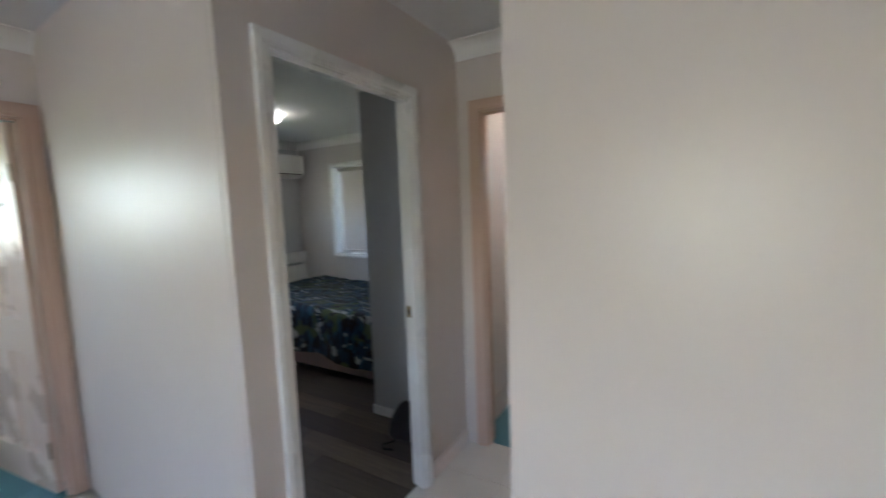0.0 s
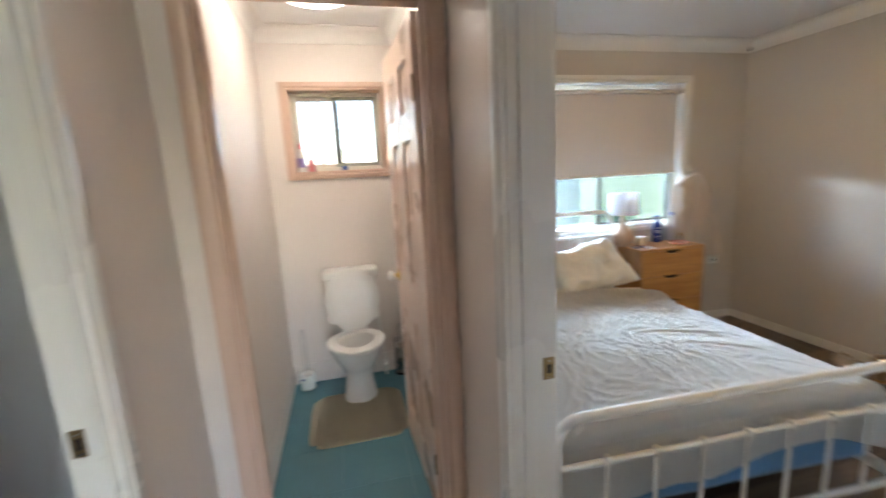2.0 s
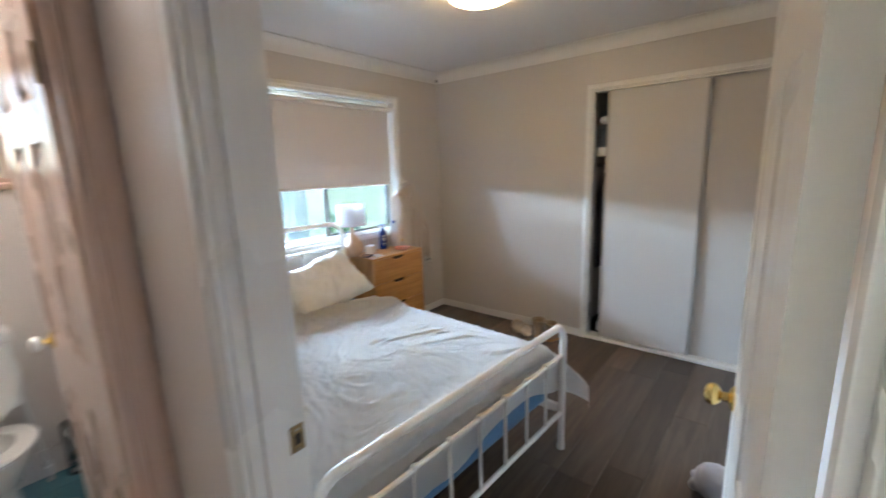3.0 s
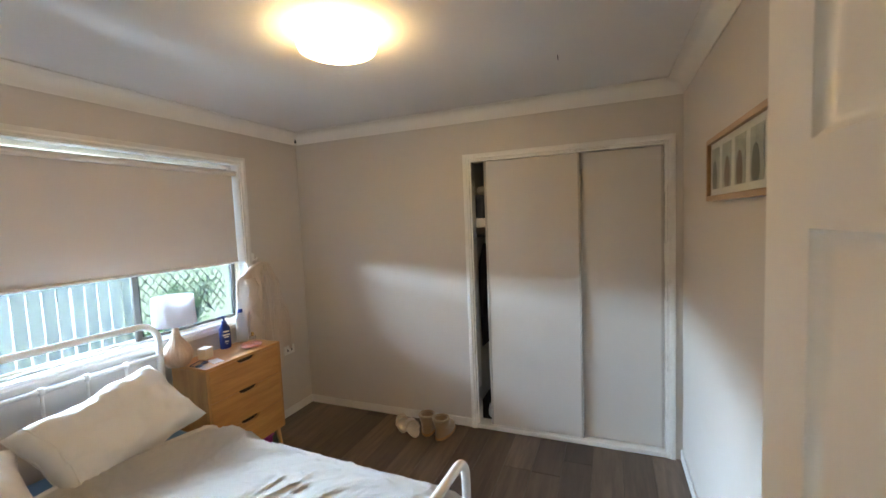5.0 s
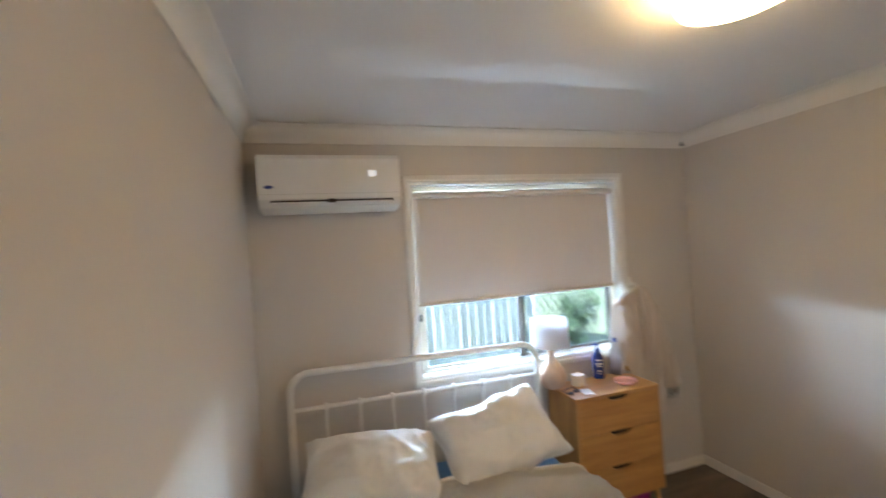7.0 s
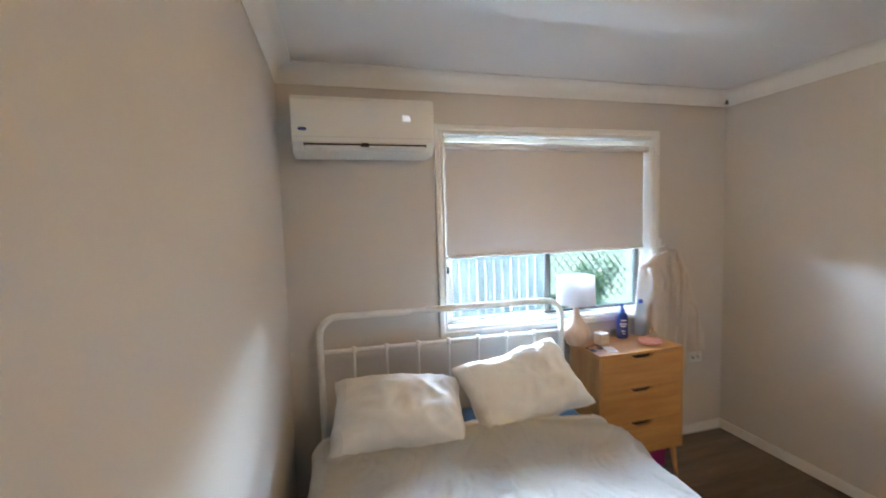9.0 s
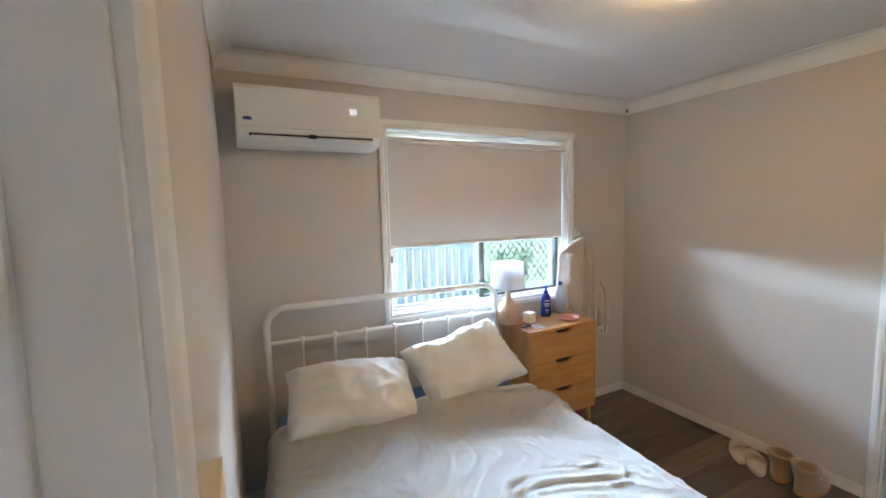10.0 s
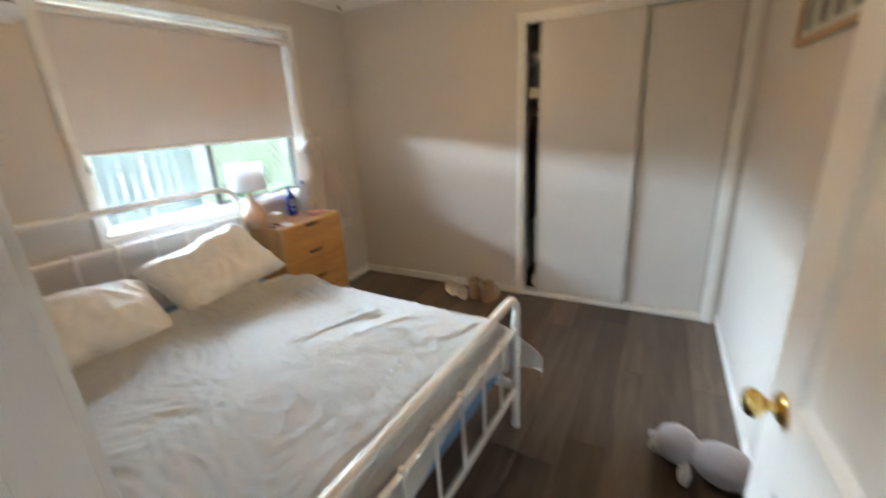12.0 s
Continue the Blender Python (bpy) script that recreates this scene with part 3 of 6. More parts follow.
def doorway(name, axis, c0, c1, op, material, label, w=0.066, stop=0.5, faces=(1, 1)):
    """The painted frame of a doorway: lining, stops and architraves."""
    t = tagged(new(name), label, "door frame", "", "structure")
    part("lining", lining(bmesh.new(), axis, c0 - 0.001, c1 + 0.001, op[0], op[1], op[2] + 0.002, op[3], 0.02, stop), material, t)
    for k, (c, s) in enumerate(((c0, -1), (c1, 1))):
        if faces[k]:
            part("architrave", architrave(bmesh.new(), axis, c, s, op[0] + 0.014, op[1] - 0.014, op[2] + 0.002, op[3] - 0.014, w), material, t)
    return t


d1 = doorway("door_frame_1", "y", HX1, BX0, BD, M_TRIM, "white gloss timber door frame of the bedroom", 0.058, 0.38)
d2 = doorway("door_frame_2", "y", RX1, HX0, RD, M_TRIM, "white gloss timber door frame of the second bedroom", 0.055, 0.76)
d3 = doorway("door_frame_3", "x", 3.51, 3.61, TD, M_PINK, "beige pink gloss timber door frame of the toilet", 0.062, 0.35)
d4 = doorway("door_frame_4", "y", -1.62, -1.541, AD, M_PINK, "beige pink gloss timber door frame of the bathroom", 0.066, 0.65)


def strike(parent, x, y, z, s):
    """A worn brass strike plate let into the jamb."""
    bm = boxed(x - 0.016, x + 0.016, y - 0.0025, y + 0.001, z - 0.03, z + 0.03, 0.0008, 1)
    p = part("strike_plate", bm, M_OLDBRASS, parent, "worn brass strike plate")
    # Raised dark slip painted as the shade of the latch hole.
    part("latch_hole", boxed(x - 0.007, x + 0.007, y - 0.0045, y - 0.0028, z - 0.012, z + 0.012), M_HOLESHADE, p)
    for dz in (-0.022, 0.022):
        part("screw", lathe(bmesh.new(), [(0.0, -0.001), (0.004, -0.001), (0.003, 0.001)], 8, (x, y - 0.003, z + dz)), M_STEEL, p)


strike(d1, 1.108, BD[1] - 0.0205, 0.94, 1)
strike(d2, 0.077, RD[1] - 0.0205, 0.955, 1)
sp = part("strike_plate", boxed(TD[0] + 0.0205, TD[0] + 0.0225, 3.555, 3.59, 0.97, 1.03), M_OLDBRASS, d3)


def door_leaf(name, w, h, material, label, m, knob, t=0.036, keys=(0.1, 0.1)):
    """A moulded six-panel door; local x runs from the hinges."""
    door = tagged(new(name), label, "door")
    door.matrix_basis = m
    st, mid = 0.115, 0.10
    pw = (w - 2 * st - mid) / 2
    cols = [(st, st + pw), (st + pw + mid, w - st)]
    rows = [(0.20, 0.78), (0.96, 1.58), (1.685, h - 0.12)]
    xs = sorted({0, w, *[c for p in cols for c in p]})
    zs = sorted({0, h, *[c for p in rows for c in p]})
    hole = lambda i, j: any(c[0] <= xs[i] < c[1] for c in cols) and any(r[0] <= zs[j] < r[1] for r in rows)
    bm = bmesh.new()
    ok = lambda i, j: 0 <= i < len(xs) - 1 and 0 <= j < len(zs) - 1 and not hole(i, j)
    face = lambda *ps: bm.faces.new([bm.verts.new(p) for p in ps])
    for i in range(len(xs) - 1):
        for j in range(len(zs) - 1):
            a, b, p, q = xs[i], xs[i + 1], zs[j], zs[j + 1]
            if hole(i, j):
                continue
            for y in (-t / 2, t / 2):
                face((a, y, p), (b, y, p), (b, y, q), (a, y, q))
            for cond, pts in ((ok(i - 1, j), (a, p, a, q)), (ok(i + 1, j), (b, p, b, q)), (ok(i, j - 1), (a, p, b, p)), (ok(i, j + 1), (a, q, b, q))):
                if not cond:
                    face((pts[0], -t / 2, pts[1]), (pts[2], -t / 2, pts[3]), (pts[2], t / 2, pts[3]), (pts[0], t / 2, pts[1]))
    bmesh.ops.remove_doubles(bm, verts=bm.verts, dist=1e-5)
    part("leaf", bm, material, door)
    for c in cols:
        for r in rows:
            bm = bmesh.new()
            steps = [(0, t / 2 - 0.0015), (0.005, t / 2 - 0.006), (0.014, t / 2 - 0.0135), (0.022, t / 2 - 0.0135), (0.052, t / 2 - 0.003), (0.056, t / 2 - 0.002)]
            for s in (-1, 1):
                rings = [[(c[0] + o, s * y, r[0] + o), (c[1] - o, s * y, r[0] + o), (c[1] - o, s * y, r[1] - o), (c[0] + o, s * y, r[1] - o)] for o, y in steps]
                loft(bm, rings, caps=False)
                bm.faces.new([bm.verts.new(p) for p in rings[-1]])
            bmesh.ops.remove_doubles(bm, verts=bm.verts, dist=1e-5)
            part("panel", bm, material, door)
    style, kx, kz = knob
    for s in (-1, 1):
        bm = lathe(bmesh.new(), [(0.030, 0), (0.030, 0.003), (0.024, 0.008), (0.011, 0.012), (0.010, 0.028)], 20)
        bmesh.ops.transform(bm, matrix=Matrix.Translation((kx, s * t / 2, kz)) @ Matrix.Rotation(-s * math.pi / 2, 4, "X"), verts=bm.verts)
        base = part("door_handle", bm, M_OLDBRASS if style == "old" else M_BRASS, door, "round door knob on a rose")
        bm = lathe(bmesh.new(), [(0.010, 0.024), (0.018, 0.029), (0.026, 0.038), (0.027, 0.047), (0.022, 0.056), (0.010, 0.061), (0.0, 0.062)], 20)
        bmesh.ops.transform(bm, matrix=Matrix.Translation((kx, s * t / 2, kz)) @ Matrix.Rotation(-s * math.pi / 2, 4, "X"), verts=bm.verts)
        part("knob", bm, {"brass": M_BRASS, "old": M_OLDBRASS, "white": M_CERAMIC}[style], base)
    for z in (0.25, h - 0.25):
        hg = tube(bmesh.new(), [(-0.004, t / 2 + 0.004, z - 0.045), (-0.004, t / 2 + 0.004, z + 0.045)], 0.005, 8)
        part("hinge", hg, M_OLDBRASS, door)
    part("latch_plate", boxed(w - 0.0005, w + 0.0015, -0.011, 0.011, kz - 0.028, kz + 0.028), M_OLDBRASS if style == "old" else M_BRASS, door)
    return door


door_leaf("door_1", 0.74, 1.985, M_DOOR, "white six-panel bedroom door standing open, brass knob", pose(1.150, 2.243, 0.008, 0, 0, 4.2), ("brass", 0.672, 0.925))
door_leaf("door_2", 0.66, 1.995, M_PINKDOOR, "beige pink six-panel toilet door standing open", pose(0.928, 3.612, 0.006, 0, 0, 92.5), ("white", 0.60, 0.93))
door_leaf("door_3", 0.71, 1.975, M_PINKDOOR, "beige pink six-panel bathroom door standing open", pose(-1.63, 2.045, 0.006, 0, 0, 187), ("old", 0.655, 0.97))

# ---- windows ----


def plane_box(bm, x0, x1, z0, z1, y0, y1, bevel=0.002):
    return box(bm, x0, x1, y0, y1, z0, z1, bevel, 1)


def sash(parent, x0, x1, z0, z1, y0, y1, w, material, label="", glass=None, foot=None, airy=True):
    bm, f = bmesh.new(), foot or w
    plane_box(bm, x0, x0 + w, z0, z1, y0, y1)
    plane_box(bm, x1 - w, x1, z0, z1, y0, y1)
    plane_box(bm, x0 + w, x1 - w, z0, z0 + f, y0, y1)
    plane_box(bm, x0 + w, x1 - w, z1 - w, z1, y0, y1)
    s = part("sash", bm, material, parent, label)
    m = (y0 + y1) / 2
    g = part("pane", boxed(x0 + w - 0.004, x1 - w + 0.004, m - 0.002, m + 0.002, z0 + f - 0.004, z1 - w + 0.004), glass or M_VIEWDIM, s, "glass pane tinted to dim the view outside", False)
    g.visible_shadow = not airy
    return s


def diamond_mesh(parent, x0, x1, z0, z1, y, step=0.058, r=0.0030):
    """An expanded-metal security grille of crossing wavy bars."""
    bm = bmesh.new()
    h = z1 - z0
    rise = 1.25
    for s in (1, -1):
        a = x0 - h
        while a < x1 + h:
            pts = []
            for i in range(25):
                z = z0 + h * i / 24
                x = a + (z - z0) / rise if s > 0 else a + (z1 - z) / rise
                if x0 <= x <= x1:
                    pts.append((x, y + 0.004 * s, z))
            if len(pts) > 1:
                tube(bm, pts, r, 5)
            a += step
    return part("security_grille", bm, M_GRILLE, parent, "pale diamond security grille")


def window_frame(name, op, material, label, c=BY1):
    t = tagged(new(name), label, "window", "", "structure")
    part("window_frame", architrave(bmesh.new(), "x", c, -1, op[0] + 0.006, op[1] - 0.006, op[2] + 0.006, op[3] - 0.006, 0.048, True), material, t)
    part("reveal", lining(bmesh.new(), "x", c - 0.001, 5.20, op[0], op[1], op[2], op[3], 0.012, 0, True), material, t)
    return t


w1 = window_frame("window_1", BW, M_TRIM, "white framed sliding window over the bed, half covered by a blind")
x0, x1, z0, z1 = BW[0] + 0.012, BW[1] - 0.012, BW[2] + 0.012, BW[3] - 0.012
part("outer_frame", (lambda bm: (plane_box(bm, x0, x0 + 0.03, z0, z1, 5.135, 5.20), plane_box(bm, x1 - 0.03, x1, z0, z1, 5.135, 5.20),
                                plane_box(bm, x0 + 0.03, x1 - 0.03, z1 - 0.03, z1, 5.135, 5.20), bm)[-1])(bmesh.new()), M_CREAMALU, w1, "cream aluminium window frame")
part("sill_track", plane_box(bmesh.new(), x0 + 0.03, x1 - 0.03, z0, z0 + 0.008, 5.135, 5.20), M_TRIM, w1, "white sill track")
sash(w1, x0 + 0.03, 2.745, z0 + 0.010, z1 - 0.03, 5.168, 5.19, 0.035, M_CREAMALU, "", None, 0.014)
sash(w1, 2.69, x1 - 0.03, z0 + 0.010, z1 - 0.03, 5.142, 5.164, 0.032, M_DARKALU, "dark bronze sliding sash", None, 0.018)
diamond_mesh(w1, 2.73, x1 - 0.05, z0 + 0.06, z1 - 0.05, 5.225)
part("catch", boxed(x0 + 0.002, x0 + 0.028, 5.10, 5.135, 1.265, 1.305, 0.004), M_BLACK, w1, "black window catch")

w2 = window_frame("window_2", TW, M_PINK, "small beige pink framed sliding toilet window", 5.045)
x0, x1, z0, z1 = TW[0] + 0.012, TW[1] - 0.012, TW[2] + 0.012, TW[3] - 0.012
part("outer_frame", (lambda bm: (plane_box(bm, x0, x0 + 0.022, z0, z1, 5.12, 5.20), plane_box(bm, x1 - 0.022, x1, z0, z1, 5.12, 5.20),
                                plane_box(bm, x0 + 0.022, x1 - 0.022, z0, z0 + 0.025, 5.12, 5.20), plane_box(bm, x0 + 0.022, x1 - 0.022, z1 - 0.022, z1, 5.12, 5.20), bm)[-1])(bmesh.new()), M_CREAMALU, w2)
sash(w2, x0 + 0.022, 0.655, z0 + 0.025, z1 - 0.022, 5.165, 5.185, 0.024, M_CREAMALU, "", M_VIEWDIM2, airy=False)
sash(w2, 0.61, x1 - 0.022, z0 + 0.025, z1 - 0.022, 5.138, 5.158, 0.024, M_GREYALU, "weathered grey sliding sash", M_VIEWDIM2, airy=False)
part("glazing_bar", boxed(0.505, 0.530, 5.188, 5.198, z0 + 0.025, z1 - 0.022, 0.002, 1), M_CREAMALU, w2)
diamond_mesh(w2, 0.64, x1 - 0.03, z0 + 0.03, z1 - 0.03, 5.225, 0.07, 0.0028)

w3 = window_frame("window_3", RW, M_TRIM, "white framed window of the second bedroom")
sash(w3, RW[0] + 0.012, RW[1] - 0.012, RW[2] + 0.012, RW[3] - 0.012, 5.15, 5.18, 0.035, M_TRIM, "", M_VIEWDIM2)

w4 = tagged(new("window_4"), "small white framed window beside the air conditioner", "window", "", "structure")
part("window_frame", architrave(bmesh.new(), "y", RX0, 1, SW[0] + 0.006, SW[1] - 0.006, SW[2] + 0.006, SW[3] - 0.006, 0.048, True), M_TRIM, w4)
part("reveal", lining(bmesh.new(), "y", -3.27, RX0 + 0.001, SW[0], SW[1], SW[2], SW[3], 0.012, 0, True), M_TRIM, w4)
bm = bmesh.new()
for a, b, p, q in ((SW[0] + 0.012, SW[0] + 0.05, SW[2] + 0.012, SW[3] - 0.012), (SW[1] - 0.05, SW[1] - 0.012, SW[2] + 0.012, SW[3] - 0.012),
                   (SW[0] + 0.05, SW[1] - 0.05, SW[2] + 0.012, SW[2] + 0.05), (SW[0] + 0.05, SW[1] - 0.05, SW[3] - 0.05, SW[3] - 0.012)):
    box(bm, -3.25, -3.22, a, b, p, q)
part("sash", bm, M_CREAMALU, w4)


def roller_blind(name, x0, x1, ztop, zbot, y, label, roll=0.019, axis="x"):
    t = thing(name, label, "blind")
    f = (lambda p: p) if axis == "x" else (lambda p: (p[1], p[0], p[2]))
    part("roller", tube(bmesh.new(), [f((x0 + 0.005, y, ztop)), f((x1 - 0.005, y, ztop))], roll, 16), M_BLIND, t)
    bm = bmesh.new()
    def cloth(u, v):
        z = ztop + (zbot - ztop) * v
        return f((x0 + 0.018 + (x1 - x0 - 0.036) * u, y + roll + 0.0015 * math.sin(9 * u) * v, z))
    grid_sheet(bm, 24, 12, cloth)
    for shift in (0.002,):
        grid_sheet(bm, 24, 12, lambda u, v: tuple(Vector(cloth(u, v)) + (Vector((0, shift, 0)) if axis == "x" else Vector((-shift, 0, 0)))))
    part("cloth", bm, M_BLIND, t)
    part("bottom_bar", tube(bmesh.new(), [f((x0 + 0.016, y + roll, zbot - 0.004)), f((x1 - 0.016, y + roll, zbot - 0.004))], 0.010, 12), M_BLIND, t)
    for x in (x0, x1 - 0.006):
        p0, p1 = f((x, y - 0.024, ztop - 0.03)), f((x + 0.006, y + 0.024, ztop + 0.025))
        part("bracket", boxed(min(p0[0], p1[0]), max(p0[0], p1[0]), min(p0[1], p1[1]), max(p0[1], p1[1]), p0[2], p1[2], 0.001, 1), M_PLASTIC, t)
    return t


roller_blind("roller_blind", BW[0] + 0.014, BW[1] - 0.014, 2.016, 1.365, 5.095, "beige roller blind pulled halfway down the bedroom window")
roller_blind("roller_blind", RW[0] + 0.055, RW[1] - 0.014, 1.975, 0.99, 5.115, "pale grey roller blind pulled down the second bedroom window")
roller_blind("roller_blind", SW[0] + 0.014, SW[1] - 0.014, 1.95, 1.70, -3.14, "pale grey roller blind half down the small window", axis="y")

# ---- built-in wardrobe ----
ward = thing("wardrobe", "built-in wardrobe with two greige sliding doors, one ajar", "wardrobe", kind="")
bm = bmesh.new()
architrave(bm, "y", BX1, -1, WO[0], WO[1], 0.0, WO[3], 0.045)
part("frame", bm, M_TRIM, ward, "white moulded frame")
for a, b, p, q in ((WO[0], WO[0] + 0.012, WO[2], WO[3]), (WO[1] - 0.012, WO[1], WO[2], WO[3]), (WO[0] + 0.012, WO[1] - 0.012, WO[3] - 0.012, WO[3])):
    part("lining_board", boxed(BX1 + 0.001, 4.162, a, b, p, q, 0.0015, 1), M_TRIM, ward)
part("track", boxed(BX1 - 0.012, 4.16, WO[0] + 0.001, WO[1] - 0.001, 0.002, 0.034, 0.004), M_TRIM, ward, "white floor track")
for k, (a, b, x) in enumerate(((2.70, 3.366, 4.088), (WO[0] + 0.013, 2.735, 4.118))):
    d = part("sliding_door", boxed(x - 0.009, x + 0.009, a, b, 0.04, 2.02, 0.001, 1), M_WARD, ward)
    for u in (a, b - 0.014):
        part("stile", boxed(x - 0.017, x + 0.012, u, u + 0.016, 0.037, 2.022, 0.003, 2), M_STILE, d)
part("shelf", boxed(4.18, 4.74, 2.15, 3.555, 1.538, 1.61, 0.002, 1), M_TRIM, ward, "white shelf with a thick front edge")
part("hanging_rail", tube(bmesh.new(), [(4.46, 2.15, 1.46), (4.46, 3.555, 1.46)], 0.012, 10), M_STEEL, ward)

# ---- lamps ----


def ceiling_lamp(at, r, h, glow, label):
    t = thing("ceiling_light", label, "ceiling light", "", at)
    part("base", lathe(bmesh.new(), [(r * 0.92, 0), (r * 0.92, -0.018), (r * 0.86, -0.022)], 40), M_PLASTIC, t)
    part("diffuser", lathe(bmesh.new(), [(r * 0.95, -0.020), (r, -0.026), (r, -h * 0.72), (r * 0.965, -h * 0.88), (r * 0.86, -h * 0.97), (r * 0.5, -h), (0.0, -h)], 48), glow, t, "glowing opal diffuser")
    return t


ceiling_lamp((2.62, 3.55, CEIL), 0.16, 0.085, M_LAMP, "round opal ceiling light glowing warm, bedroom ceiling")
ceiling_lamp((-1.98, 3.70, CEIL2), 0.19, 0.075, M_LAMP2, "round opal ceiling light glowing white, second bedroom")
ceiling_lamp((0.59, 4.36, CEIL), 0.185, 0.075, M_LAMP3, "round opal ceiling light glowing in the toilet")

# ---- bed ----
bed = thing("bed", "white enamelled metal double bed, unmade, cream linen", "bed", "", (1.8875, 3.085, 0), -2.8)
HWD, LEN = 0.70, 1.885


def bend(x0, x1, zlow, ztop, r, y):
    pts = [(x0, y, zlow), (x0, y, ztop - r)]
    pts += [(x, y, z) for x, z in arc(x0 + r, ztop - r, r, 180, 90, 10)[1:]]
    pts += [(x, y, z) for x, z in arc(x1 - r, ztop - r, r, 90, 0, 10)]
    return pts + [(x1, y, zlow)]


def bed_end(name, y, ztop, zrail, zbase, r, n):
    hoop = part(name, tube(bmesh.new(), bend(-HWD, HWD, 0.012, ztop, r, y), 0.0175, 14), M_IRON, bed, "white enamelled bent tube")
    part("rail", tube(bmesh.new(), [(-HWD, y, zrail), (HWD, y, zrail)], 0.011, 10), M_IRON, hoop)
    part("rail", tube(bmesh.new(), [(-HWD, y, zbase), (HWD, y, zbase)], 0.012, 10), M_IRON, hoop)
    for i in range(n):
        x = -HWD + 2 * HWD * (i + 1) / (n + 1)
        part("spindle", tube(bmesh.new(), [(x, y, zbase), (x, y, zrail)], 0.0075, 8), M_IRON, hoop)
        part("ferrule", lathe(bmesh.new(), [(0.010, -0.018), (0.0155, -0.010), (0.0155, 0.010), (0.010, 0.018)], 12, (x, y, zrail)), M_IRON, hoop)
    for x in (-HWD, HWD):
        part("foot_cap", lathe(bmesh.new(), [(0.020, 0), (0.021, 0.02), (0.018, 0.03)], 12, (x, y, 0.001)), M_PLASTIC, hoop)


bed_end("footboard", 0.0, 0.70, 0.535, 0.215, 0.085, 7)
bed_end("headboard", LEN, 1.088, 0.90, 0.32, 0.10, 7)
for x in (-HWD + 0.01, HWD - 0.01):
    part("side_rail", boxed(x - 0.012, x + 0.012, 0.02, LEN - 0.02, 0.215, 0.26, 0.004), M_IRON, bed)
for i in range(9):
    y = 0.15 + 0.2 * i
    part("slat", boxed(-HWD + 0.02, HWD - 0.02, y - 0.03, y + 0.03, 0.245, 0.262, 0.003, 1), M_IRON, bed)

mattress = thing("mattress", "mattress in a blue fitted sheet on the bed", "mattress", "", (1.8875, 3.085, 0), -2.8)


def soft_block(x0, x1, y0, y1, z0, z1, r, amp, seed, nx=26, ny=34):
    """A stuffed block with rounded edges and a slightly uneven skin."""
    bm = boxed(x0, x1, y0, y1, z0, z1, r, 4)
    bmesh.ops.subdivide_edges(bm, edges=[e for e in bm.edges if e.calc_length() > 0.15], cuts=9, use_grid_fill=True)
    for v in bm.verts:
        v.co += Vector((0.3, 0.3, 1)) * amp * noise.noise(v.co * 6 + Vector((seed, 0, 0)))
    return bm


part("body", soft_block(-0.67, 0.67, 0.058, 1.85, 0.263, 0.530, 0.05, 0.008, 3), M_SHEET, mattress, "deep blue fitted sheet", 60)


def wrinkle(x, y):
    p = Vector((x, y, 0))
    w = Vector((noise.noise(p * 2.3), noise.noise(p * 2.3 + Vector((7, 3, 1))), 0)) * 0.35
    q = p + w
    a = 1 - abs(noise.noise(Vector((q.x * 5.5 + q.y * 2.5, q.y * 3.2 - q.x * 1.8, 0.4))))
    b = 1 - abs(noise.noise(Vector((q.x * 9 - q.y * 5, q.y * 8 + q.x * 4, 2.1))))
    c = 1 - abs(noise.noise(Vector((q.x * 19 + q.y * 8, q.y * 15 - q.x * 11, 5.7))))
    d = 1 - abs(noise.noise(Vector((q.x * 34 - q.y * 17, q.y * 27 + q.x * 12, 8.3))))
    return 0.0044 * (d ** 4 - 0.3) + 0.0032 * (a ** 3 - 0.4) + 0.0050 * (b ** 6 - 0.3) + 0.0068 * (c ** 6 - 0.25) + 0.004 * noise.noise(p * 3.1)


def over(s, edge, r):
    """How far along and how far down a cloth goes that runs over a rounded edge."""
    if s <= edge - r:
        return s, 0.0
    a = (s - edge + r) / r
    if a < math.pi / 2:
        return edge - r + r * math.sin(a), r * (1 - math.cos(a))
    return edge + 0.10 * (s - (edge - r + r * math.pi / 2)), r + (s - (edge - r + r * math.pi / 2))


duvet = thing("duvet", "rumpled cream linen duvet spread over the bed", "duvet", "", (1.8875, 3.085, 0), -2.8)


